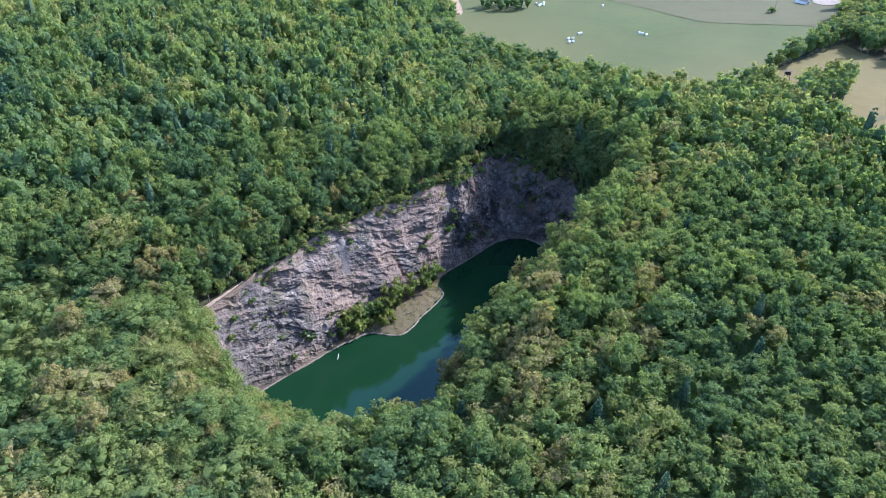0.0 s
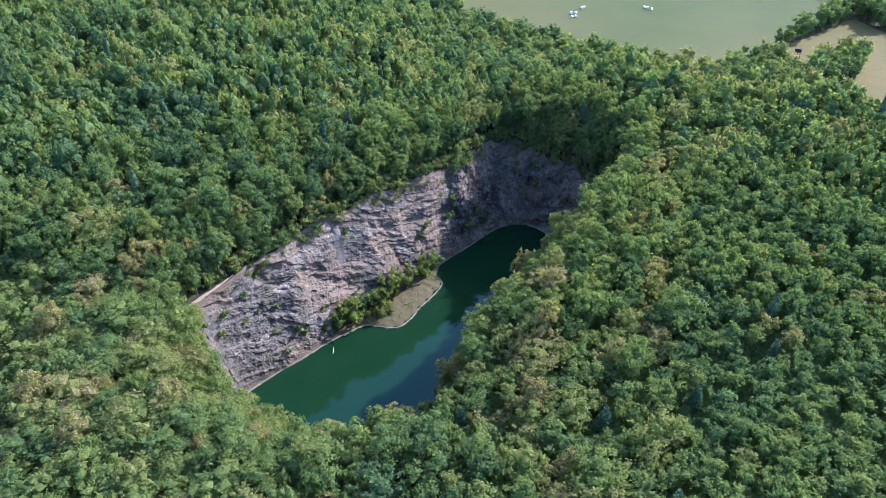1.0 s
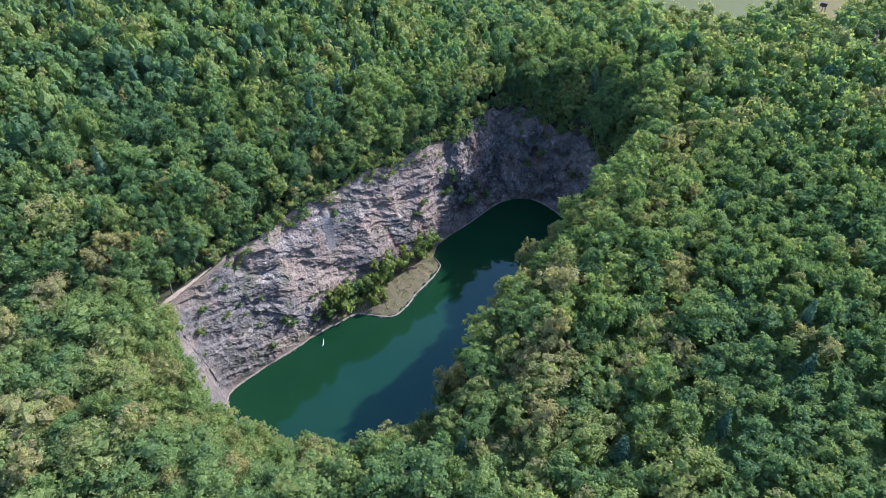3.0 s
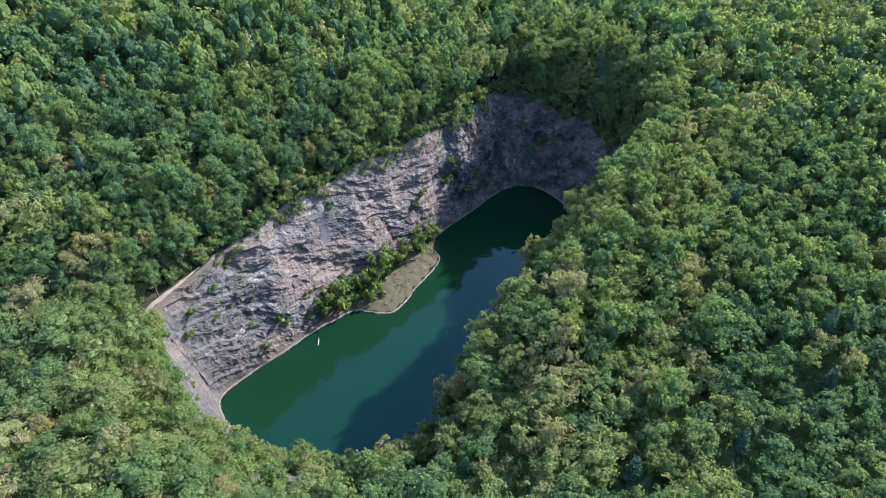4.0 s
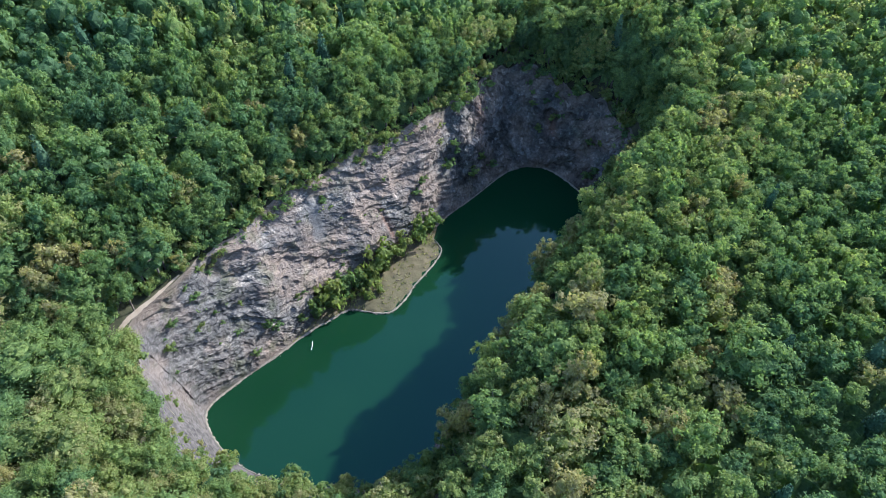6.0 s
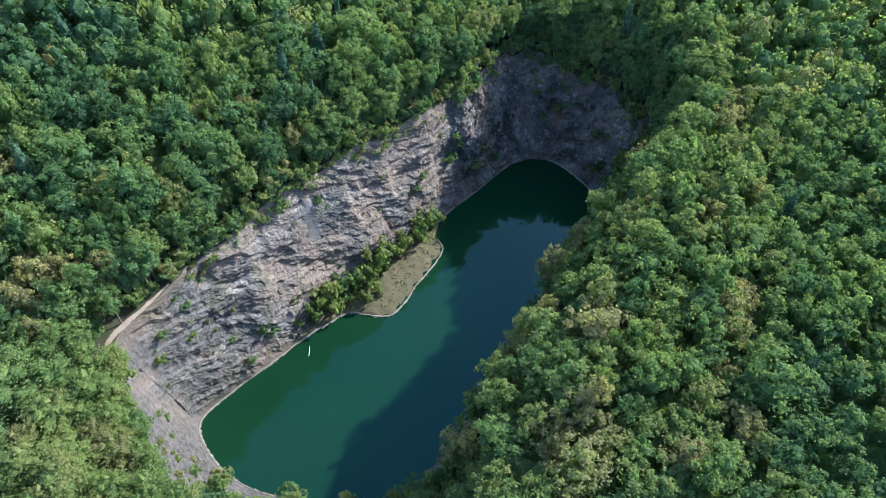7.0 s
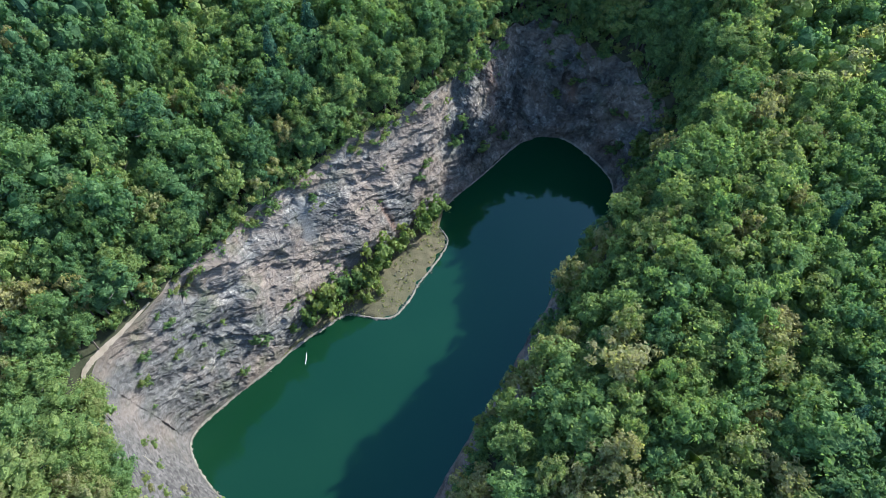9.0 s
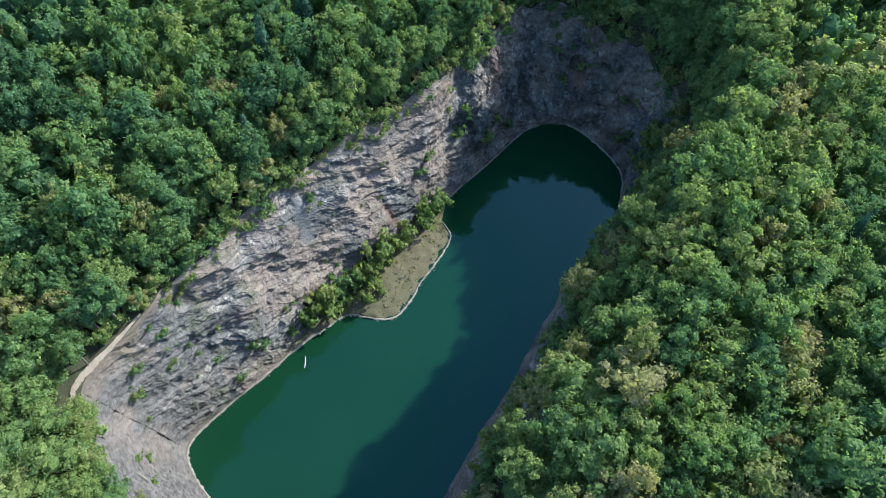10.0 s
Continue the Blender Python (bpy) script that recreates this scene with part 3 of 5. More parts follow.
def sheet(name, outline, material, lift, label, category, step=6.0, zfun=None):
    """A patch of ground cover that follows the land."""
    poly = np.array(outline, float)
    x0, y0 = poly.min(0)
    x1, y1 = poly.max(0)
    xs, ys = np.arange(x0, x1 + step, step), np.arange(y0, y1 + step, step)
    bm = bmesh.new()
    ring = closed_spline(poly, len(poly) * 10)
    vs = [bm.verts.new((*p, 0)) for p in ring]
    bm.faces.new(vs)
    for x in xs[1:-1]:
        bmesh.ops.bisect_plane(bm, geom=bm.verts[:] + bm.edges[:] + bm.faces[:], plane_co=(x, 0, 0), plane_no=(1, 0, 0))
    for y in ys[1:-1]:
        bmesh.ops.bisect_plane(bm, geom=bm.verts[:] + bm.edges[:] + bm.faces[:], plane_co=(0, y, 0), plane_no=(0, 1, 0))
    bmesh.ops.triangulate(bm, faces=bm.faces[:])
    f = zfun or (lambda x, y: ground_z(x, y))
    for v in bm.verts:
        v.co.z = float(f(np.array(v.co.x), np.array(v.co.y))) + lift
    for face in bm.faces:
        if face.normal.z < 0:
            face.normal_flip()
        face.smooth = True
    ob = part_bm(name, bm, material)
    return tagged(ob, label, category, kind="structure")


MEADOW_EDGE = [(2, 395), (8, 370), (30, 348), (44, 335), (62, 323), (73, 307), (97, 289), (112, 286), (124, 297), (138, 303), (150, 324), (163, 338), (187, 360), (206, 380), (216, 396),
               (228, 410), (243, 438), (262, 470), (292, 520), (310, 700), (-60, 700), (-18, 490), (-12, 456), (4, 432)]
DRY_EDGE = [(136, 459.5), (148.4, 441.7), (160.4, 429.2), (202, 424), (240, 420.5), (258, 463), (285, 520), (300, 690), (20, 690), (70, 560), (105, 500)]
FIELD_EDGE = [(157, 332), (185, 353), (217, 380), (223, 363), (236, 345), (330, 320), (330, 180), (205, 188), (156, 214), (149, 228), (148, 245), (140, 250), (141, 262), (152, 272),
              (168, 281), (182, 303), (181, 314), (170, 314), (158, 296), (150, 284), (141, 288), (138, 306), (146, 322)]
EARTH_EDGE = [(-17, 454), (0, 441), (9, 448), (8, 478), (2, 500), (-24, 505)]
sheet("meadow", MEADOW_EDGE, MEADOW, 0.5, "mown green meadow beyond the wood", "meadow", 14.0)
sheet("dry_meadow", DRY_EDGE, DRYGRASS, 0.62, "parched greyish grassland beyond the ditch", "meadow", 14.0)
sheet("stubble_field", FIELD_EDGE, STUBBLE, 0.7, "dry tan stubble field beside the wood", "field", 14.0)
sheet("ploughed_patch", EARTH_EDGE, EARTH, 0.8, "bare brown earth at the meadow's corner", "soil", 10.0)


def strip(name, points, widths, material, lift, label, category, zs=None, n=120, seed=3, ragged=0.25, crown=0.0):
    """A narrow band on the ground along an open line."""
    p = np.array(points, float)
    u = np.linspace(0, len(p) - 1.001, n)
    i, f = np.floor(u).astype(int), (u % 1)[:, None]
    pp = np.vstack([2 * p[0] - p[1], p, 2 * p[-1] - p[-2]])
    a, b, c, d = (pp[i + k] for k in range(4))
    q = 0.5 * (2 * b + (c - a) * f + (2 * a - 5 * b + 4 * c - d) * f * f + (3 * b - a - 3 * c + d) * f ** 3)
    t = unit(np.gradient(q[:, :2], axis=0))
    side = np.stack([-t[:, 1], t[:, 0]], 1)
    rng = np.random.default_rng(seed)
    w = np.interp(np.linspace(0, 1, n), np.linspace(0, 1, len(widths)), widths)
    rows = []
    for k in (-1.0, -0.4, 0.4, 1.0):
        xy = q[:, :2] + side * (k * w * (1 + rng.normal(0, ragged, n)) / 2)[:, None]
        z = q[:, 2] if q.shape[1] > 2 else ground_z(xy[:, 0], xy[:, 1])
        rows.append(np.column_stack([xy, z + lift + (crown if abs(k) < 0.5 else 0) + rng.normal(0, 0.2, n) * crown]))
    v = np.concatenate(rows)
    i = np.arange(n - 1)
    f = np.concatenate([np.stack([k * n + i, k * n + i + 1, (k + 1) * n + i + 1, (k + 1) * n + i], 1) for k in range(3)])
    ob = new(name, mesh_from(name, v, [(f, 0)], [material], True))
    return tagged(ob, label, category, kind="structure")


strip("ditch", [(135.9, 459.5), (142, 450), (148.4, 441.7), (160.4, 429.2)], [0.6, 1.1, 0.8], DARKGRASS, 0.70, "dark overgrown ditch across the meadow", "ditch", n=30, ragged=0.15)
strip("field_track", [(159, 428), (138, 411), (118, 397), (97, 383)], [1.6, 1.4], DRYGRASS, 0.57, "faint worn track through the meadow", "track", n=60, ragged=0.12)
strip("field_margin", [(161, 429), (202, 424), (242, 420.5)], [0.3, 0.5], DARKGRASS, 0.72, "rough grassy field margin", "margin", n=40, ragged=0.15)
strip("wheel_track", [(167, 257), (180, 267), (195, 281), (218, 304)], [2.2, 2.0], DRYGRASS, 0.78, "wheel track across the stubble", "track")


# spit: low land at the foot of the cliff
SPIT_OUT = [(-37.5, 150.5), (-32.0, 156.0), (-28.5, 158.6), (-25.1, 161.4), (-22.5, 162.3), (-20.3, 161.9), (-16.5, 161.2), (-13.0, 161.7), (-9.5, 166.3), (-7.6, 170.4), (-4.0, 175.8),
            (-1.2, 181.0), (-1.0, 183.6), (-2.8, 187.0), (-1.8, 191.5)]
SPIT_IN = [(-39.0, 151.5), (-35.0, 157.5), (-31.0, 163.5), (-27.0, 168.5), (-23.0, 172.8), (-18.0, 178.6), (-13.0, 184.0), (-8.5, 188.5), (-4.5, 192.5)]


def resample(points, n):
    p = np.array(points, float)
    s = np.concatenate([[0], np.cumsum(np.linalg.norm(np.diff(p, axis=0), axis=1))])
    return np.column_stack([np.interp(np.linspace(0, s[-1], n), s, p[:, k]) for k in range(p.shape[1])])


def spit_height(t, x, y):
    return -0.12 + 0.3 * min(1, t * 9) + 2.2 * max(0, t - 0.05) ** 1.2 + 0.25 * noise.noise(Vector((x * 0.5, y * 0.5, 1)))


def build_spit():
    n, m = 120, 22
    a, b = resample(SPIT_OUT, n), resample(SPIT_IN, n)
    v = []
    for j in range(m):
        t = j / (m - 1)
        for i in range(n):
            x, y = a[i] * (1 - t) + b[i] * t
            v.append((x, y, spit_height(t, x, y)))
    i = np.arange(n - 1)
    q = np.concatenate([np.stack([k * n + i, k * n + i + 1, (k + 1) * n + i + 1, (k + 1) * n + i], 1) for k in range(m - 1)])
    ob = new("shore", mesh_from("shore", v, [(q, 0)], [SPIT], True))
    return tagged(ob, "low dry-grass spit at the cliff's foot", "shore", kind="structure")


build_spit()

# pale band of rubble along the waterline
_left = [tuple(p) for p in closed_spline(CTRL, 25 * 4)[0:12, 0:2]]
_near = [tuple(p) for p in closed_spline(CTRL, 25 * 4)[88:100, 0:2]]
_back = [tuple(p) for p in closed_spline(CTRL, 25 * 4)[25:62, 0:2]]
LINE_A = [(x, y, 0.0) for x, y in _near + _left[:9]] + [(x, y, 0.0) for x, y in SPIT_OUT[1:-1]]
LINE_B = [(x, y, 0.0) for x, y in _back]
strip("shoreline", LINE_A, [0.45, 0.35, 0.5, 0.45, 0.6, 0.45, 0.4], STONE, 0.05, "pale rubble band along the waterline", "shoreline", n=420, ragged=0.5, crown=0.22)
strip("shoreline", LINE_B, [0.35, 0.35, 0.6, 0.4, 0.3], STONE, 0.05, "pale rubble band under the back wall", "shoreline", n=300, ragged=0.5, crown=0.2)
strip("footpath", [(-53.6, 147.2, 29.6), (-56.6, 142.0, 29.4), (-59.4, 137.8, 29.2), (-61.0, 134.5, 29.1), (-60.6, 130.5, 28.9)], [0.4, 0.8, 1.3, 1.0, 0.5], SAND, 0.25,
      "trodden sandy footpath along the quarry edge", "path", n=44, ragged=0.16)
strip("earth_path", [(-5.5, 93.0, 25.6), (-4.4, 96.5, 25.6), (-3.8, 99.0, 25.3), (-4.4, 101.5, 24.4)], [2.0, 2.4, 3.0, 2.0], EARTH, 0.35, "reddish bare earth path between the trees", "path", n=40)


# ---- woods ----
def inside_poly(x, y, poly):
    hit = np.zeros(np.shape(x), bool)
    p = np.array(poly)
    for (x0, y0), (x1, y1) in zip(p, np.roll(p, -1, 0)):
        cross = (y0 > y) != (y1 > y)
        hit ^= cross & (x < (x1 - x0) * (y - y0) / (y1 - y0 + 1e-9) + x0)
    return hit


# trees that stand out: x, y, top, radius, tint, kind (0 broad, 1 conifer)
NOTABLE = [
    (20.8, 153.2, 34.2, 3.3, 0.86, 0), (28.2, 160.6, 33.5, 2.6, 0.84, 0), (1.9, 115.6, 34.6, 3.6, 0.91, 0), (7.8, 125.4, 38.0, 3.5, 0.62, 0),
    (43.2, 122.3, 41.5, 2.9, 1.0, 0), (13.5, 134.4, 38.2, 3.4, 0.70, 0), (6.3, 106.2, 38.8, 3.6, 0.66, 0), (9.8, 95.8, 37.8, 3.8, 0.78, 0),
    (3.5, 94.6, 39.4, 2.8, 0.5, 1), (24.0, 150.0, 36.0, 3.4, 0.5, 0), (-9.0, 101.5, 33.0, 3.6, 0.72, 0), (28.3, 154.2, 38.9, 3.4, 0.6, 0),
    (-66.0, 184.6, 0, 2.6, 1.0, 0), (-53.6, 185.0, 0, 2.8, 0.9, 0), (-85.7, 194.4, 0, 3.8, 0.9, 0), (-61.2, 143.4, 0, 2.5, 0.97, 0), (-53.6, 148.6, 35.0, 1.7, 0.96, 0),
    (-66.6, 142.3, 0, 2.7, 0.95, 0), (-30.0, 192.0, 0, 2.6, 0.9, 1), (-44.0, 187.0, 0, 3.0, 0.88, 0), (63.4, 190.0, 0, 3.6, 0.82, 0), (49.6, 135.9, 0, 4.2, 0.9, 0),
    (44.3, 183.4, 0, 3.4, 0.84, 0), (49.1, 155.3, 0, 3.2, 0.9, 0), (17.3, 137.6, 0, 2.6, 0.88, 0), (-72.0, 136.0, 0, 3.2, 0.88, 0), (-82.0, 117.0, 0, 3.6, 0.9, 0),
    (-76.0, 97.0, 0, 3.4, 0.89, 0), (-63.7, 87.0, 0, 3.4, 0.9, 0), (32.8, 107.9, 0, 3.4, 0.9, 0), (-49.5, 95.2, 0, 3.2, 0.87, 0), (-38.0, 178.5, 0, 2.6, 0.7, 1),
]
NEAR_RADII, FAR_RADII = (2.2, 2.8, 3.5, 4.4), (3.2, 4.2, 5.4)
CLEARINGS = [(-4.4, 99.0, 9.0), (-4.2, 94.0, 8.0), (-60.0, 136.0, 3.7), (-57.5, 141.5, 3.2), (-61.0, 131.5, 3.0)]


def planted(x, y):
    """Share of the dense young stand east of the old trees on the bank."""
    return smooth(x - (44 + 0.30 * (y - 100)), -2, 5) * (1 - smooth(y, 185, 215)) * smooth(y, 52, 64)


def canopy_height(x, y, d):
    """How tall the wood stands: tall to the north-west, low over the gravel slope in the south-west."""
    west = smooth(-x, -5, 35)
    h = 12.0 + 3.6 * smooth(y, 98, 140) * (1 - west) + (5.6 * smooth(d, 1, 11) * smooth(y, 128, 146)) * west
    h = h - 1.8 * west * (1 - smooth(y, 112, 132)) * smooth(-x, 20, 45)
    h = h - 2.5 * (1 - west) * (1 - smooth(d, 1, 12)) * smooth(y, 120, 150)
    h = h - 2.4 * (1 - west) * (1 - smooth(d, 3, 13)) * (1 - smooth(y, 132, 150)) * smooth(x, -14, -6)
    return h + 1.5 * smooth(y, 200, 280)


def wood_points(rng):
    """Places and crown radii of the wood's trees: large crowns first, smaller ones into the gaps, without the pit and the fields."""
    taken = [(n[0], n[1], n[3] * 0.9) for n in NOTABLE] + [(x, y, r * 0.3) for x, y, r in CLEARINGS]
    buf = np.zeros((12000, 3))
    buf[:len(taken)] = taken
    n = first = len(taken)
    for big, tries in ((5.0, 700), (4.3, 2000), (3.6, 5000), (2.9, 13000), (2.3, 22000)):
        y = -20 + 520 * rng.uniform(0, 1, tries) ** 0.88
        half = 0.65 * (0.85 * np.maximum(y, 30) + 55) + 14
        x = rng.uniform(-1, 1, tries) * half
        far = smooth(y, 215, 330) + (1 - smooth(y, 30, 60))
        d = rim_at(x, y)[0]
        r = big * rng.uniform(0.88, 1.12, tries) * (1 + 0.3 * far)
        keep = (d > 0.8) & (r > 3.4 * far) & ~inside_poly(x, y, MEADOW_EDGE) & ~inside_poly(x, y, FIELD_EDGE)
        young = planted(x, y)
        keep &= rng.uniform(0, 1, tries) > np.where(r > 2.75, young * 0.985, 0)
        keep &= (r < 4.0) | (d > 4)
        for i in np.nonzero(keep)[0]:
            gap = np.hypot(buf[:n, 0] - x[i], buf[:n, 1] - y[i]) - 0.60 * (buf[:n, 2] + r[i])
            if gap.min() > 0:
                buf[n] = x[i], y[i], r[i]
                n += 1
    p, rad = buf[first:n, :2], buf[first:n, 2]
    clump = [(38 + 15 * math.cos(a) * k, 468 + 10 * math.sin(a) * k) for k in (0.3, 0.7, 1.0) for a in np.arange(0, 6.2, 0.75 / k)]
    hedge = [(160 + 54 * f + rng.normal(0, 1.2), 337.5 + 47 * f + rng.normal(0, 1.2)) for f in np.linspace(0, 1, 18)]
    extra = np.array(clump + hedge)
    d = rim_at(p[:, 0], p[:, 1])[0]
    return np.concatenate([p, extra]), np.concatenate([d, np.full(len(extra), 200.0)]), np.concatenate([rad, np.concatenate([np.full(len(clump), 3.2), np.full(len(hedge), 2.7)])])


def wood_tint(rng, x, y):
    """Species by place: dark in the young eastern stand, bright on the bank, pale and dry near the western rim."""
    n = len(x)
    low = np.array([noise.noise(Vector((a * 0.03, b * 0.03, 0))) for a, b in zip(x, y)])
    young = planted(x, y)
    bank = smooth(x, -8, 8) * (1 - young) * (1 - smooth(y, 190, 215))
    slope = smooth(-y, -146, -118) * smooth(-x, 10, 35)
    t = 0.36 + 0.16 * low + rng.normal(0, 0.145, n) * (1 - 0.3 * young)
    t += 0.18 * bank + 0.15 * slope + 0.04 * young + 0.12 * smooth(x, 45, 80) * smooth(y, 175, 200)
    t += np.where(rng.uniform(0, 1, n) < 0.10 - 0.05 * young, rng.uniform(0.2, 0.42, n), 0)
    return np.clip(t, 0.02, 0.93)


def build_woods():
    rng = np.random.default_rng(11)
    p, d, rad = wood_points(rng)
    tint = wood_tint(rng, p[:, 0], p[:, 1])
    extra = d == 200.0
    near_wood = p[:, 1] < 230
    spruce = (rng.uniform(0, 1, len(p)) < 0.012 + 0.07 * smooth(p[:, 1], 175, 240) * smooth(-p[:, 0], -20, 30)) & (rad < 4.2)
    z = ground_z(p[:, 0], p[:, 1])
    tall = canopy_height(p[:, 0], p[:, 1], d) * np.clip(rad / 3.4, 0.5, 1.5) ** (0.30 * (1 - planted(p[:, 0], p[:, 1]))) * np.clip(rng.normal(1.0, 0.07, len(p)) * (1 - planted(p[:, 0], p[:, 1])) + planted(p[:, 0], p[:, 1]) * rng.normal(1.0, 0.035, len(p)), 0.84, 1.18)
    tall = tall * np.where(spruce, 1.12, 1.0)
    near = np.zeros(len(p), bool)
    near[np.argsort(d)[:300]] = True
    tall = tall * (1 - 0.30 * smooth(p[:, 0], 60, 100) * smooth(p[:, 1], 225, 285)) * (1 - 0.30 * smooth(p[:, 0], -30, 15) * (1 - smooth(p[:, 0], 60, 100)) * smooth(p[:, 1], 255, 300))
    tall = np.where(extra, 14.5 * np.where(p[:, 1] > 450, 0.58, 0.5) * rng.uniform(0.8, 1.15, len(p)), tall)
    tint = np.where(p[:, 1] > 215, np.minimum(tint + 0.06, 0.72), tint)
    tint = np.where(extra, np.minimum(tint, 0.42), tint)

    # trees along the rim, each its own thing; crowns of one height and radius, scaled to each place
    H0, R0 = 14.5, 3.6
    airy = (smooth(-p[:, 1], -140, -122) * smooth(-p[:, 0], 14, 30) * rng.uniform(0.6, 1.4, len(p)) > 0.55) & ~extra
    kinds = []
    for k in range(6):
        tv, tt, tq = join(trunk_pieces(rng, H0, 0.22))
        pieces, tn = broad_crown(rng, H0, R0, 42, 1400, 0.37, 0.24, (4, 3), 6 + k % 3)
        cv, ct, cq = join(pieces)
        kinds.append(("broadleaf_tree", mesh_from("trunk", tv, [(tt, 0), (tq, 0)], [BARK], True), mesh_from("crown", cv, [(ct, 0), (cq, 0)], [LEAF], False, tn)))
    for k in range(2):
        tv, tt, tq = join(trunk_pieces(rng, H0, 0.2, 0))
        cv, ct, cq = join(conifer_crown(rng, H0, R0 * 0.8, 1500, 0.5))
        kinds.append(("conifer_tree", mesh_from("trunk", tv, [(tt, 0), (tq, 0)], [BARK], True), mesh_from("crown", cv, [(ct, 0), (cq, 0)], [NEEDLE])))

    for k in range(3):
        tv, tt, tq = join(trunk_pieces(rng, H0, 0.18))
        pieces, tn = broad_crown(rng, H0, R0, 30, 2100, 0.27, 0.24, (4, 3), 7, 0.6, 1.0)
        cv, ct, cq = join(pieces)
        kinds.append(("broadleaf_tree", mesh_from("trunk", tv, [(tt, 0), (tq, 0)], [BARK], True), mesh_from("crown", cv, [(ct, 0), (cq, 0)], [LEAF], False, tn)))

    def words(k, t):
        if 6 <= k < 8:
            return "dark conical spruce at the quarry rim"
        for lim, text in ((0.25, "dark green"), (0.5, "mid green"), (0.68, "fresh light green"), (0.84, "olive yellow-green"), (2, "dry tan-tipped")):
            if t < lim:
                return "broad-crowned tree with " + text + " leaves at the quarry rim"

    for i in np.nonzero(near)[0]:
        k = 6 + int(rng.integers(2)) if spruce[i] else 8 + int(rng.integers(3)) if airy[i] else int(rng.integers(6))
        name, trunk, crown = kinds[k]
        tree = new(name)
        part("trunk", trunk, tree)
        c = part("crown", crown, tree)
        c.color = (float(tint[i]), 0, 0, 1)
        s = float(rad[i]) / R0
        tree.matrix_basis = pose(p[i, 0], p[i, 1], z[i] - 0.1, 0, 0, rng.uniform(0, 360)) @ Matrix.Diagonal((s * rng.uniform(0.9, 1.15), s * rng.uniform(0.9, 1.15), float(tall[i]) / H0, 1))
        tagged(tree, words(k, tint[i]), "tree", "trees round the quarry rim")

    for x, y, top, r, tn, conifer in NOTABLE:
        k = 6 if conifer else int(rng.integers(6))
        name, trunk, crown = kinds[k]
        tree = new(name)
        part("trunk", trunk, tree)
        c = part("crown", crown, tree)
        c.color = (tn, 0, 0, 1)
        zz = float(ground_z(np.array(x), np.array(y)))
        top = top or zz + 14.6
        b = crown.vertices
        hh = max(v.co.z for v in b)
        tree.matrix_basis = pose(x, y, zz - 0.2, 0, 0, rng.uniform(0, 360)) @ Matrix.Diagonal((r / 3.6, r / 3.6, (top - zz) / hh, 1))
        tagged(tree, words(k, tn), "tree", "trees round the quarry rim")

    # bushes on the pit's slopes and along its rim
    bushes = []
    for k in range(4):
        h, r = 3.4 + rng.uniform(-0.5, 0.6), 1.9 + rng.uniform(-0.3, 0.4)
        sv, st, sq = join([tube([(0, 0, -0.5), (w * 0.5, 0.3 * w, 0.9), (w * 0.9, 0.5 * w, h * 0.6)], [0.08, 0.06, 0.03], 5) for w in (-1, 0.2, 1)])
        pieces, ctint = broad_crown(rng, h, r, 14, 300, 0.36, 0.0, (4, 3), 4)
        cv, ct, cq = join(pieces)
        bushes.append((mesh_from("stems", sv, [(st, 0), (sq, 0)], [BARK], True), mesh_from("crown", cv, [(ct, 0), (cq, 0)], [LEAF], False, ctint)))

    def bush(x, y, zz, s, tn, label, group, squash=1.0):
        stems, crown = bushes[int(rng.integers(4))]
        ob = new("shrub")
        part("stems", stems, ob)
        part("crown", crown, ob).color = (tn, 0, 0, 1)
        ob.matrix_basis = pose(x, y, zz - 0.15, 0, 0, rng.uniform(0, 360)) @ Matrix.Diagonal((s, s, s * squash, 1))
        tagged(ob, label, "shrub", group)

    shrub_arrays = [join(broad_crown(rng, 3.2, 2.0, 9, 190, 0.30, 0.0, (4, 3), 4)[0]) for k in range(4)]
    scrub, scrub_tint = [], []

    def plant(x, y, zz, s, tn, squash):
        """One more clump of the uncounted scrub."""
        v, tri, quad = shrub_arrays[int(rng.integers(4))]
        a = rng.uniform(0, 2 * math.pi)
        c, sn = math.cos(a) * s, math.sin(a) * s
        w = np.stack([v[:, 0] * c - v[:, 1] * sn + x, v[:, 0] * sn + v[:, 1] * c + y, v[:, 2] * s * squash + zz - 0.15], 1)
        scrub.append((w, tri, quad))
        scrub_tint.append(np.full(len(w), tn))

    def mesh_spot(u, f):
        """A place on the pit's side: u runs round the loop, f from water to rim."""
        row = RING[int(u * N_AROUND / len(CTRL)) % N_AROUND]
        x, y = row[0:2] + (row[2:4] - row[0:2]) * f
        return float(x), float(y), float(row[4] * f)

    for u in np.arange(0.95, 12.5, 0.34):
        x, y, zz = mesh_spot(u, 1.0)
        ox, oy = unit(np.array((x, y)) - CENTRE)
        k = rng.uniform(2.6, 5.2) if u > 0.9 else 6.0
        x, y = x + ox * k, y + oy * k
        tn = float(np.clip(rng.normal(0.45, 0.16), 0.05, 0.9))
        name, trunk, crown = kinds[int(rng.integers(6))]
        tree = new(name)
        part("trunk", trunk, tree)
        part("crown", crown, tree).color = (tn, 0, 0, 1)
        s = rng.uniform(0.72, 1.0)
        tree.matrix_basis = pose(x, y, float(ground_z(np.array(x), np.array(y))) - 0.2, 0, 0, rng.uniform(0, 360)) @ Matrix.Diagonal((s, s, s * rng.uniform(0.8, 1.0), 1))
        tagged(tree, words(0, tn), "tree", "trees round the quarry rim")
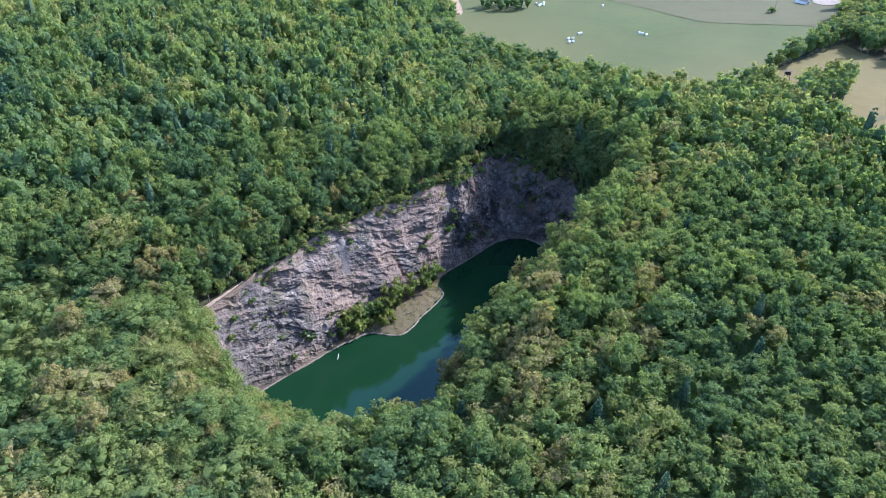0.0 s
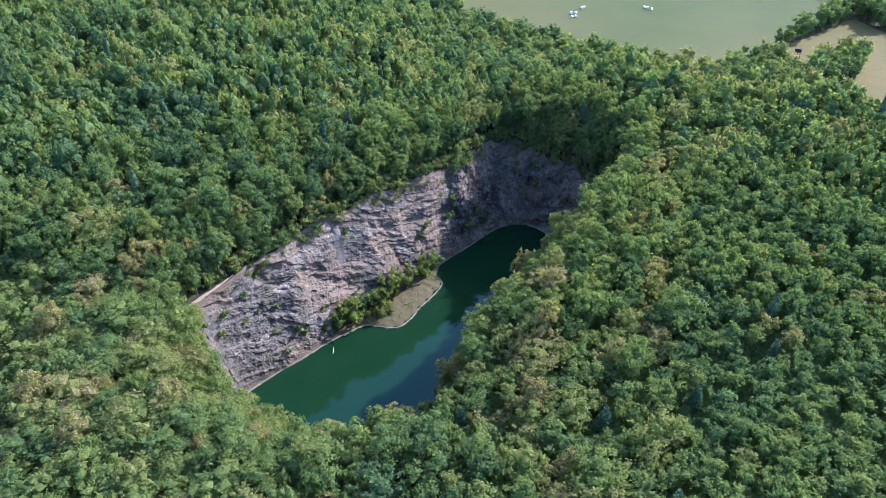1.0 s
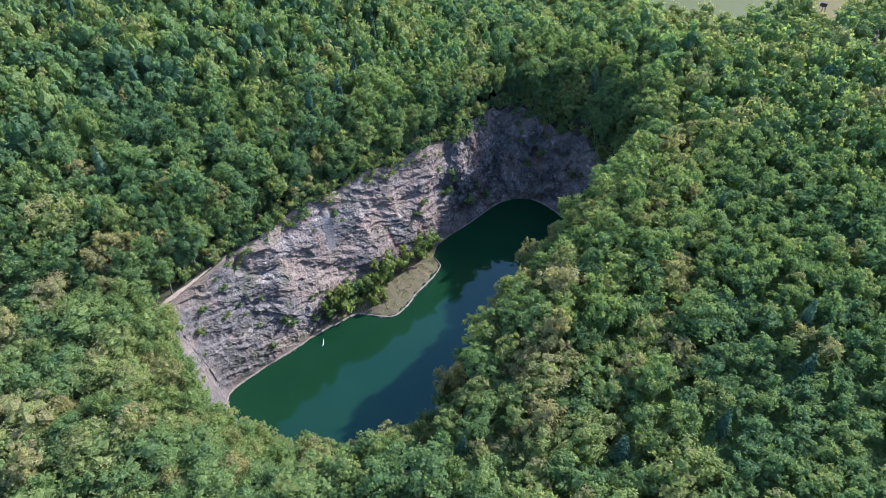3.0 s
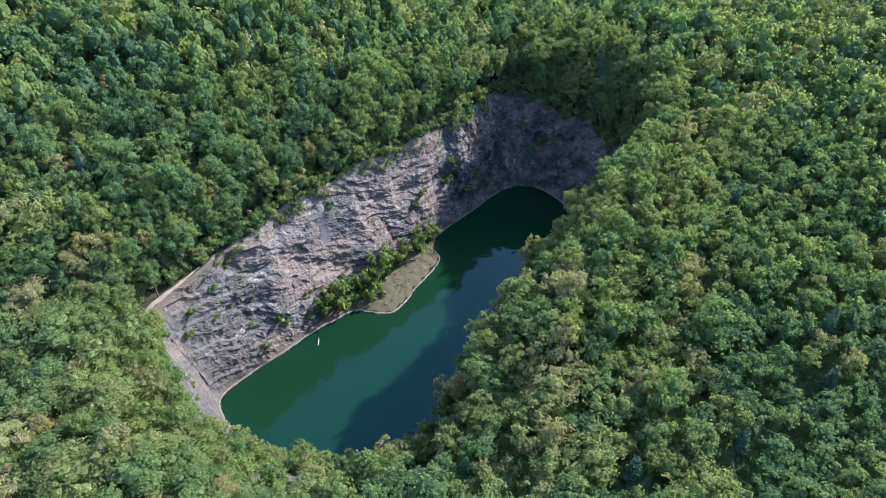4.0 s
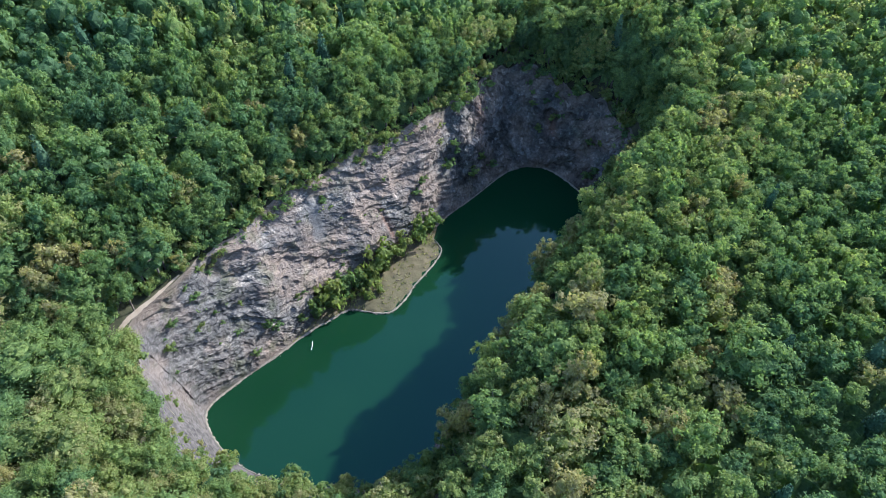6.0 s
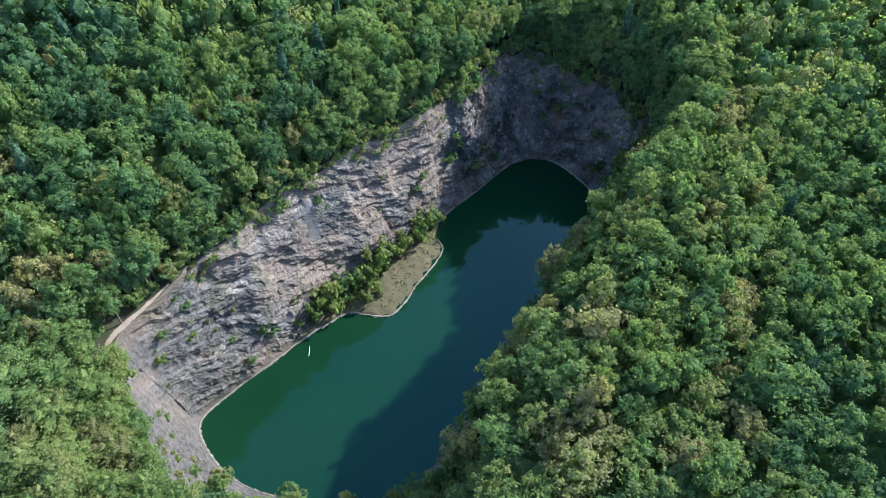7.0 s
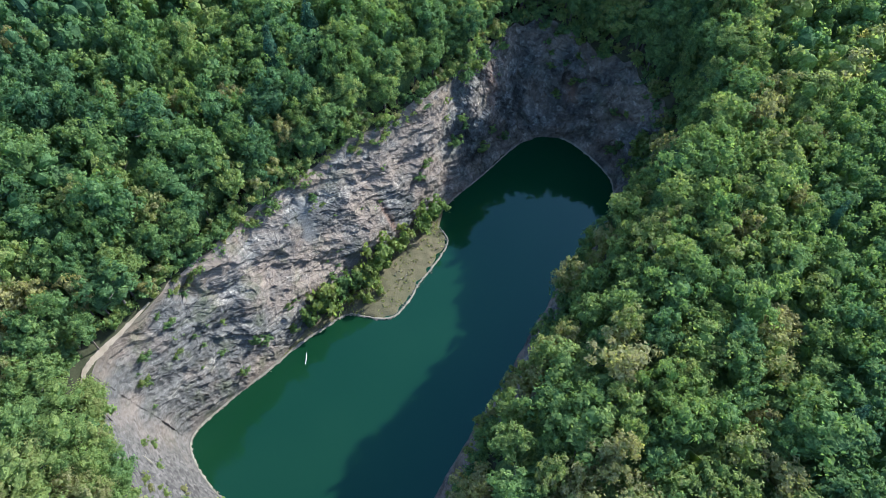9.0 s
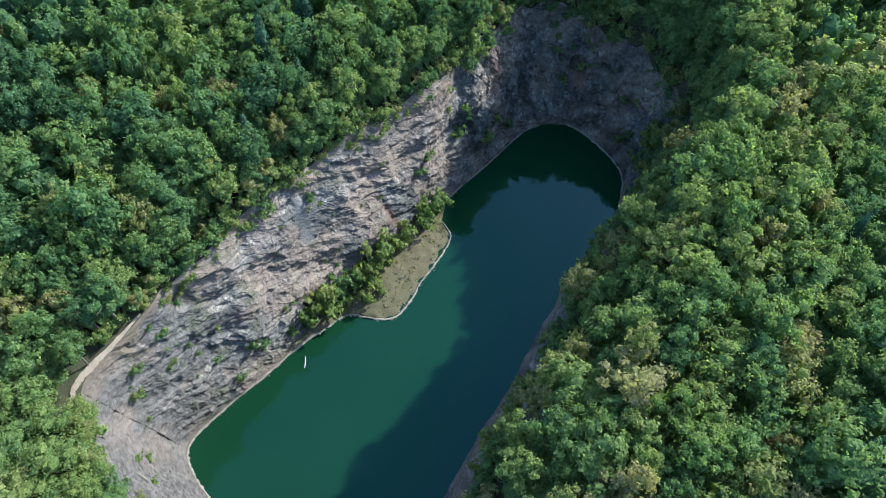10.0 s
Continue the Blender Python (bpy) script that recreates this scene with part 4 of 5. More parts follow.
    for u in np.arange(22.7, 24.75, 0.10):
        x, y, zz = mesh_spot(u % 25, 1.0)
        ox, oy = unit(np.array((x, y)) - CENTRE)
        k = rng.uniform(-2.2, 3.0)
        tn = float(np.clip(rng.normal(0.55, 0.12), 0.2, 0.8))
        name, trunk, crown = kinds[8 + int(rng.integers(3))]
        tree = new(name)
        part("trunk", trunk, tree)
        part("crown", crown, tree).color = (tn, 0, 0, 1)
        s = rng.uniform(0.55, 0.8)
        tree.matrix_basis = pose(x + ox * k, y + oy * k, float(ground_z(np.array(x + ox * k), np.array(y + oy * k))) - 0.3, 0, 0, rng.uniform(0, 360)) @ Matrix.Diagonal((s, s, s, 1))
        tagged(tree, "pale green young tree above the gravel slope", "tree", "trees round the quarry rim")
    for u in np.arange(6.9, 13.2, 0.055):
        f = rng.uniform(0.86, 1.0) if rng.uniform() < 0.8 else rng.uniform(0.6, 0.86)
        if noise.noise(Vector((u * 1.3, 4.0, 2.0))) + 0.25 * (u > 10) > -0.1:
            x, y, zz = mesh_spot(u, f)
            ox, oy = unit(np.array((x, y)) - CENTRE)
            plant(x + ox * 0.5, y + oy * 0.5, zz - 0.3, rng.uniform(0.6, 1.25), float(np.clip(rng.normal(0.38, 0.15), 0.05, 0.7)), rng.uniform(0.6, 0.9))
    for u, f, s in ((7.25, 0.45, 1.0), (7.4, 0.62, 1.1), (7.5, 0.52, 0.8), (8.0, 0.2, 1.2), (8.2, 0.32, 1.0), (8.5, 0.14, 0.9), (9.4, 0.62, 0.7), (9.6, 0.4, 0.9), (10.6, 0.52, 0.8), (10.9, 0.2, 1.0), (11.3, 0.62, 1.0), (11.7, 0.25, 1.2), (12.1, 0.5, 1.1)):
        x, y, zz = mesh_spot(u, f)
        bush(x, y, zz, s, float(np.clip(rng.normal(0.32, 0.1), 0.1, 0.6)), "low dark bush rooted in the shaded rock wall", "bushes on the cliff", 0.7)
    for u in np.arange(1.5, 6.6, 0.075):
        x, y, zz = mesh_spot(u, rng.uniform(0.9, 1.0))
        plant(x, y, zz - 0.2, rng.uniform(0.4, 0.85), float(np.clip(rng.normal(0.6, 0.14), 0.25, 0.85)), rng.uniform(0.5, 0.8))
    for k in range(40):
        x, y, zz = mesh_spot(rng.uniform(22.6, 24.7), rng.uniform(0.35, 0.98))
        plant(x, y, zz, rng.uniform(0.25, 0.7), float(np.clip(rng.normal(0.6, 0.14), 0.25, 0.85)), 0.6)
    for k in range(90):
        u, f = rng.uniform(0.2, 6.6), rng.uniform(0.08, 0.95) ** 0.9
        if noise.noise(Vector((u * 0.9, f * 4.0, 6.0))) > 0.0:
            x, y, zz = mesh_spot(u, f)
            plant(x, y, zz, rng.uniform(0.25, 0.55), float(np.clip(rng.normal(0.45, 0.14), 0.15, 0.75)), 0.6)
    for u in np.arange(0.75, 11.0, 0.115):
        x, y, zz = mesh_spot(u + rng.uniform(-0.05, 0.05), 1.0)
        ox, oy = unit(np.array((x, y)) - CENTRE)
        k = rng.uniform(0.2, 2.2)
        if u < 1.2:
            k += 1.2
        bush(x + ox * k, y + oy * k, zz, rng.uniform(0.7, 1.5), float(np.clip(rng.normal(0.5, 0.18), 0, 0.9)), "leafy green bush on the quarry's upper edge", "bushes along the rim")
    for u in np.arange(11.4, 24.6, 0.10):
        near_side = 17.5 < u
        f = rng.uniform(0.12, 1.0) if 20.5 < u < 23.3 else rng.uniform(0.62, 1.05) if 14 < u < 19.5 else rng.uniform(0.35, 1.0)
        if 23.3 <= u:
            f = rng.uniform(0.9, 1.08)
        x, y, zz = mesh_spot(u, f)
        bush(x, y, zz, rng.uniform(0.8, 1.7), float(np.clip(rng.normal(0.45, 0.2), 0, 0.9)), "dense green bush rooted in the steep bank", "bushes on the bank", rng.uniform(0.9, 1.3))
    bush(209.6, 455.2, float(ground_z(np.array(209.6), np.array(455.2))) + 0.5, 1.5, 0.3, "lone dark bush beside a pole in the meadow", "bushes in the meadow", 0.8)
    for x, y, s in ((-63.2, 138.5, 1.3), (-61.2, 142.0, 1.2), (-64.2, 134.5, 1.4), (-64.0, 131.0, 1.2), (-66.0, 137.0, 1.6), (-62.8, 145.0, 1.3)):
        bush(x, y, float(ground_z(np.array(x), np.array(y))), s, float(rng.uniform(0.45, 0.7)), "leafy green bush beside the sandy footpath", "bushes along the rim")
    for u, f, s in ((2.15, 0.25, 1.3), (2.35, 0.20, 1.0), (1.6, 0.12, 0.9), (3.0, 0.12, 0.9), (6.05, 0.42, 0.9), (6.25, 0.47, 0.8), (0.55, 0.75, 0.9), (0.3, 0.62, 0.9), (1.1, 0.80, 1.0),
                    (4.35, 0.80, 0.9), (5.5, 0.7, 0.6), (9.8, 0.55, 0.9), (11.0, 0.3, 1.0), (11.5, 0.45, 0.8), (10.3, 0.7, 0.7), (0.1, 0.45, 0.6), (2.7, 0.5, 0.6), (7.6, 0.88, 1.0)):
        x, y, zz = mesh_spot(u, f)
        bush(x, y, zz, s * 0.8, float(np.clip(rng.normal(0.42, 0.12), 0.2, 0.65)), "small bush clinging to the cliff ledge", "bushes on the cliff", 0.7)
    for x, y, h, s, tn in ((-28.6, 162.2, 1.1, 1.75, 0.66), (-26.5, 163.8, 1.3, 1.3, 0.6), (-15.8, 174.6, 1.4, 1.7, 0.58), (-17.4, 172.4, 1.3, 1.4, 0.55), (-11.2, 179.2, 1.4, 1.35, 0.6), (-6.2, 185.5, 1.3, 1.3, 0.5),
                           (-4.2, 188.6, 1.2, 1.3, 0.45), (-19.5, 169.6, 1.2, 1.45, 0.68), (-21.6, 168.6, 1.2, 1.2, 0.3), (-19.4, 165.2, 0.7, 0.9, 0.72), (-31.0, 158.8, 0.8, 1.1, 0.4), (-22.8, 165.4, 0.8, 0.6, 0.7),
                           (-16.2, 167.8, 0.8, 0.55, 0.74), (-24.6, 167.0, 1.3, 1.3, 0.35)):
        bush(x, y, h - 0.4, s * 1.25, min(tn + 0.02, 0.64), "bushy young willow on the grassy spit", "willows on the spit", 1.3)
    for u, f, top, r, tn in ((21.45, 0.12, 9.0, 2.2, 0.68), (20.75, 0.25, 14.5, 2.7, 0.64), (20.35, 0.3, 14.0, 3.0, 0.35), (21.0, 0.45, 17.5, 3.2, 0.72), (21.6, 0.35, 14.0, 3.4, 0.70), (22.1, 0.35, 14.5, 3.2, 0.62), (22.5, 0.45, 16, 3.0, 0.68),
                             (20.1, 0.5, 20, 3.2, 0.45), (20.6, 0.7, 25, 3.2, 0.4), (21.3, 0.75, 25, 3.4, 0.66), (21.9, 0.75, 25.5, 3.4, 0.7), (22.6, 0.8, 28, 3.3, 0.66), (23.05, 0.85, 30, 3.0, 0.7), (19.6, 0.6, 25, 3.0, 0.4)):
        x, y, zz = mesh_spot(u, f)
        name, trunk, crown = kinds[int(rng.integers(6))]
        tree = new(name)
        part("trunk", trunk, tree)
        part("crown", crown, tree).color = (tn, 0, 0, 1)
        tree.matrix_basis = pose(x, y, zz - 0.4, 0, 0, rng.uniform(0, 360)) @ Matrix.Diagonal((r / 3.6, r / 3.6, (top - zz) / 15.0, 1))
        tagged(tree, "light green tree on the bank above the water", "tree", "trees on the near bank")

    v, tri, quad = join(scrub)
    ob = new("scrub", mesh_from("scrub", v, [(tri, 0), (quad, 0)], [LEAF], False, np.concatenate(scrub_tint)))
    ob.color = (0, 0, 0, 1)
    tagged(ob, "low green scrub in the cracks and on the edge of the cliff", "scrub", kind="stuff")

    # the wood behind them, joined
    def library(radii, density, size, tufts, facets, base, solid=0.46, loose=0.0, depth=2.5):
        lib = []
        for r in radii:
            row = []
            for k in range(5):
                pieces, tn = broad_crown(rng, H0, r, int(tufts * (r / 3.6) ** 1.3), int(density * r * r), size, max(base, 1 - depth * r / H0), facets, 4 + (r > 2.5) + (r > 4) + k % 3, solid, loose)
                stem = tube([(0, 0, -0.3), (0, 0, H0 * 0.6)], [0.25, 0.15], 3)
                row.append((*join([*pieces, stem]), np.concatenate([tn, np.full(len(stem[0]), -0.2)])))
            lib.append(row)
        row = []
        for k in range(3):
            v, t, q = join(conifer_crown(rng, H0, 2.9, int(density * 15), size * 0.9) + [tube([(0, 0, -0.3), (0, 0, 8)], [0.2, 0.1], 3)])
            row.append((v, t, q, np.zeros(len(v))))
        return lib + [row]

    # lower storey that closes the gaps between the crowns
    gx, gy = np.meshgrid(np.arange(-128, 128, 1.25), np.arange(58, 262, 1.25))
    gx, gy = gx + rng.normal(0, 0.3, gx.shape), gy + rng.normal(0, 0.3, gy.shape)
    gd = rim_at(gx, gy)[0]
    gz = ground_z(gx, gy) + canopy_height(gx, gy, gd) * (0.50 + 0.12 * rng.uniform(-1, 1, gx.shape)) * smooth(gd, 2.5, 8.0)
    rows, cols = gx.shape
    k = (np.arange(rows - 1)[:, None] * cols + np.arange(cols - 1)[None]).ravel()
    bare = inside_poly(gx, gy, MEADOW_EDGE) | inside_poly(gx, gy, FIELD_EDGE) | (gd < 3.0) | (np.abs(gx) > 0.65 * (0.85 * gy + 55) + 6)
    for x, y, r in CLEARINGS:
        bare |= np.hypot(gx - x, gy - y) < min(r * 0.7, 3.0)
    q = np.stack([k, k + 1, k + cols + 1, k + cols], 1)
    q = q[~bare.ravel()[q].any(1)]
    spots = np.column_stack([gx.ravel(), gy.ravel(), gz.ravel()])
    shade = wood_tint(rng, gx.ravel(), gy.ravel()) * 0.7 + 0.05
    used = np.unique(q)
    lv, lt, lq = cards(rng, np.repeat(spots[used], 2, 0) + rng.normal(0, 0.4, (2 * len(used), 3)), np.tile((0.0, 0.0, 1.0), (2 * len(used), 1)), 0.6)
    v = np.concatenate([spots[used], lv])
    back = np.zeros(len(spots), int)
    back[used] = np.arange(len(used))
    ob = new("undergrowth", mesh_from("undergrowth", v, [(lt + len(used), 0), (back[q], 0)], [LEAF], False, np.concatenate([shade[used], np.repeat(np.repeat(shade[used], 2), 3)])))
    ob.color = (0, 0, 0, 1)
    tagged(ob, "leafy green lower storey beneath the wood's crowns", "undergrowth", kind="stuff")

    away = np.hypot(np.hypot(p[:, 0], 100.0), p[:, 1] - 90)
    far = (away > 162) | (p[:, 1] < 62)
    for name, mask, radii, lib, label in (
            ("woodland", ~near & ~far & ~airy, NEAR_RADII, library(NEAR_RADII, 60, 0.355, 24, (4, 3), 0.22), "dense mixed deciduous wood round the quarry, green with tan crowns"),
            ("woodland", ~near & ~far & airy, NEAR_RADII, library(NEAR_RADII, 62, 0.29, 16, (4, 3), 0.22, 0.52, 1.0), "airy pale green ash and birch wood above the gravel slope"),
            ("woodland", ~near & far, FAR_RADII, library(FAR_RADII, 11, 0.60, 8, (4, 3), 0.10, 0.74, 0.0, 4.5), "distant dense green wood reaching to the meadows")):
        vs, ts, qs, tn, n = [], [], [], [], 0
        needles = []
        for i in np.nonzero(mask)[0]:
            c = len(radii) if spruce[i] else int(np.argmin(np.abs(np.array(radii) - rad[i])))
            v, t, q, own = lib[c][int(rng.integers(len(lib[c])))]
            s = rad[i] / (2.9 if spruce[i] else radii[c])
            a = rng.uniform(0, 2 * math.pi)
            ca, sa = math.cos(a) * s, math.sin(a) * s
            wide, deep = rng.uniform(0.92, 1.2), rng.uniform(0.92, 1.2)
            w = np.stack([v[:, 0] * wide * ca - v[:, 1] * deep * sa + p[i, 0], v[:, 0] * wide * sa + v[:, 1] * deep * ca + p[i, 1], v[:, 2] * tall[i] / H0 + z[i]], 1)
            vs.append(w)
            ts.append(t + n)
            qs.append(q + n)
            needles.append((len(t), len(q), 1 if spruce[i] else 0))
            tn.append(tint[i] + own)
            n += len(v)
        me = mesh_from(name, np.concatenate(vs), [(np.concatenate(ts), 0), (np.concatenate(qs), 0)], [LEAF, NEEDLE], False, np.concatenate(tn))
        index = np.concatenate([np.full(a, m) for a, b, m in needles] + [np.full(b, m) for a, b, m in needles]).astype(np.int32)
        if len(index) == len(me.polygons):
            me.polygons.foreach_set("material_index", index)
        wood = tagged(new(name, me), label, "woodland", kind="stuff")
        wood.color = (0, 0, 0, 1)


build_woods()


# ---- small things ----
WOOD_DARK = plain("dark_weathered_wood", (0.05, 0.04, 0.035), 0.85, 0.2)
WOOD_PALE = plain("bleached_wood", (0.55, 0.52, 0.46), 0.8, 0.2)
FOIL = plain("white_bale_wrap", (0.80, 0.82, 0.80), 0.35, 0.5, 0.05)


def box_bm(bm, x0, x1, y0, y1, z0, z1):
    vs = [bm.verts.new((x, y, z)) for z in (z0, z1) for x, y in ((x0, y0), (x1, y0), (x1, y1), (x0, y1))]
    for f in ((3, 2, 1, 0), (4, 5, 6, 7), (0, 1, 5, 4), (1, 2, 6, 5), (2, 3, 7, 6), (3, 0, 4, 7)):
        bm.faces.new([vs[i] for i in f])


def box_part(name, parent, material, *boxes, bevel=0.02, label=""):
    bm = bmesh.new()
    for b in boxes:
        box_bm(bm, *b)
    if bevel:
        bmesh.ops.bevel(bm, geom=bm.edges[:], offset=bevel, segments=1, affect="EDGES")
    return part_bm(name, bm, material, parent, label)


def floating_log():
    v, t, q = join([tube([(0.0, -1.3, 0.02), (0.06, -0.5, 0.12), (0.04, 0.4, 0.14), (-0.10, 1.3, 0.10)], [0.07, 0.09, 0.08, 0.04], 8)])
    ob = new("floating_log", mesh_from("floating_log", v, [(q, 0)], [WOOD_PALE], True))
    ob.matrix_basis = pose(-31.4, 151.4, 0.0)
    tagged(ob, "bleached bare log floating on green water", "log")


floating_log()


def fallen_log():
    """A bleached trunk lying on the gravel slope, with a broken stub."""
    v, t, q = join([tube([(0, -1.2, 0.0), (0.08, -0.4, 0.06), (0.02, 0.5, 0.04), (0.08, 1.2, 0.0)], [0.11, 0.10, 0.08, 0.04], 8), tube([(0.02, 0.5, 0.05), (0.35, 0.9, 0.35)], [0.05, 0.02], 5)])
    row = RING[int(24.25 * N_AROUND / len(CTRL))]
    f = 0.62
    a, e = Vector((row[0], row[1], 0.0)), Vector((row[2], row[3], row[4]))
    p = a.lerp(e, f)
    slope = (e - a).normalized()
    side = slope.cross(Vector((0, 0, 1))).normalized()
    along = (slope * 0.8 + side * 0.6).normalized()
    up = side.cross(slope).normalized()
    up = up if up.z > 0 else -up
    m = Matrix((along.cross(up), along, up)).transposed().to_4x4()
    m.translation = p + up * 0.35
    ob = new("fallen_log", mesh_from("fallen_log", v, [(q, 0)], [STONE], True))
    ob.matrix_basis = m
    tagged(ob, "bleached fallen trunk lying on the gravel slope", "log")


fallen_log()


def hay_bale():
    bm = bmesh.new()
    bmesh.ops.create_cone(bm, cap_ends=True, segments=16, radius1=0.66, radius2=0.66, depth=1.25, matrix=Matrix.Rotation(math.pi / 2, 4, "X") @ Matrix.Translation((0, 0, 0)))
    rims = [e for e in bm.edges if abs(e.verts[0].co.y - e.verts[1].co.y) < 1e-4]
    bmesh.ops.bevel(bm, geom=rims, offset=0.10, segments=2, affect="EDGES")
    ob = part_bm("hay_bale", bm, FOIL)
    return tagged(ob, "round hay bale in white plastic wrap on grass", "hay bale", "hay bales on the meadow")


bale = hay_bale()
BALES = [(62.6, 474.8), (65.1, 479.8), (61.1, 471.6), (64.6, 474.0), (59.8, 477.0), (103.5, 471.9), (76.3, 401.3), (77.8, 402.5), (68.8, 390.5), (71.5, 391.6), (68.1, 383.5), (70.5, 384.7), (113.2, 401.6), (114.9, 399.2),
         (112.0, 403.6)]
for i, (x, y) in enumerate(BALES):
    m = pose(x, y, float(ground_z(np.array(x), np.array(y))) + 0.5 + 0.64, 0, 0, (i * 67) % 180)
    if i:
        copy_thing(bale, m)
    else:
        bale.matrix_basis = m


def hunting_stand():
    ob = new("hunting_stand")
    for x, y in ((-0.8, -0.8), (0.8, -0.8), (0.8, 0.8), (-0.8, 0.8)):
        v, t, q = tube([(x * 1.25, y * 1.25, 0), (x, y, 3.2)], [0.08, 0.07], 6)
        part("leg", mesh_from("leg", v, [(q, 0)], [WOOD_DARK]), ob)
    box_part("floor", ob, WOOD_DARK, (-1.0, 1.0, -1.0, 1.0, 3.0, 3.1))
    for x0, x1, y0, y1 in ((-1.0, 1.0, -1.0, -0.95), (-1.0, 1.0, 0.95, 1.0), (-1.0, -0.95, -0.94, 0.94), (0.95, 1.0, -0.94, 0.94)):
        box_part("wall", ob, WOOD_DARK, (x0, x1, y0, y1, 3.11, 4.1))
    for x, y in ((-0.94, -0.94), (0.94, -0.94), (0.94, 0.94), (-0.94, 0.94)):
        box_part("post", ob, WOOD_DARK, (x - 0.05, x + 0.05, y - 0.05, y + 0.05, 4.11, 4.7))
    box_part("roof", ob, WOOD_DARK, (-1.25, 1.25, -1.25, 1.25, 4.71, 4.8))
    for x in (-0.25, 0.25):
        v, t, q = tube([(x, -2.2, 0), (x, -1.05, 3.1)], [0.05, 0.05], 5)
        part("rail", mesh_from("rail", v, [(q, 0)], [WOOD_DARK]), ob)
    for k in range(8):
        f = (k + 0.7) / 8.5
        v, t, q = tube([(-0.27, -2.2 + 1.15 * f, 3.1 * f), (0.27, -2.2 + 1.15 * f, 3.1 * f)], [0.035, 0.035], 5)
        part("rung", mesh_from("rung", v, [(q, 0)], [WOOD_DARK]), ob)
    x, y = 161.8, 318.5
    ob.matrix_basis = pose(x, y, float(ground_z(np.array(x), np.array(y))) + 0.65, 0, 0, 20)
    tagged(ob, "dark wooden raised hunting hide on legs", "hunting hide")


hunting_stand()


def field_pole():
    v, t, q = tube([(0, 0, -0.3), (0, 0, 4), (0.05, 0, 8.5)], [0.14, 0.12, 0.09], 8)
    ob = new("utility_pole")
    part("post", mesh_from("post", v, [(q, 0)], [WOOD_DARK], True), ob)
    box_part("crossarm", ob, WOOD_DARK, (-0.8, 0.8, -0.06, 0.06, 7.9, 8.05))
    ob.matrix_basis = pose(211.6, 456.0, float(ground_z(np.array(211.6), np.array(456.0))) + 0.5)
    tagged(ob, "plain wooden pole beside a bush in the meadow", "pole")


field_pole()


def stones():
    """Loose pale blocks along the waterline and on the spit."""
    rng = np.random.default_rng(8)
    line = np.vstack([resample(LINE_A, 700), resample(LINE_B, 300)])
    out = []
    for x, y, z in line:
        if rng.uniform() < 0.38:
            r = rng.uniform(0.07, 0.24)
            out.append(blob(rng, np.array((x + rng.normal(0, 0.22), y + rng.normal(0, 0.22), 0.10)), (r, r * rng.uniform(0.6, 1), r * 0.6), 5, 3, 0.2))
    for k in range(12):
        a = rng.uniform(0, 6.28)
        r = rng.uniform(0.12, 0.28)
        out.append(blob(rng, np.array((-11.8 + 1.3 * math.cos(a), 172.3 + 1.1 * math.sin(a), 0.95)), (r, r * 0.8, r * 0.6), 6, 4, 0.15))
    v, t, q = join(out)
    ob = new("shore_stones", mesh_from("shore_stones", v, [(t, 0), (q, 0)], [STONE]))
    tagged(ob, "pale limestone blocks scattered along the waterline", "stones", kind="stuff")


stones()


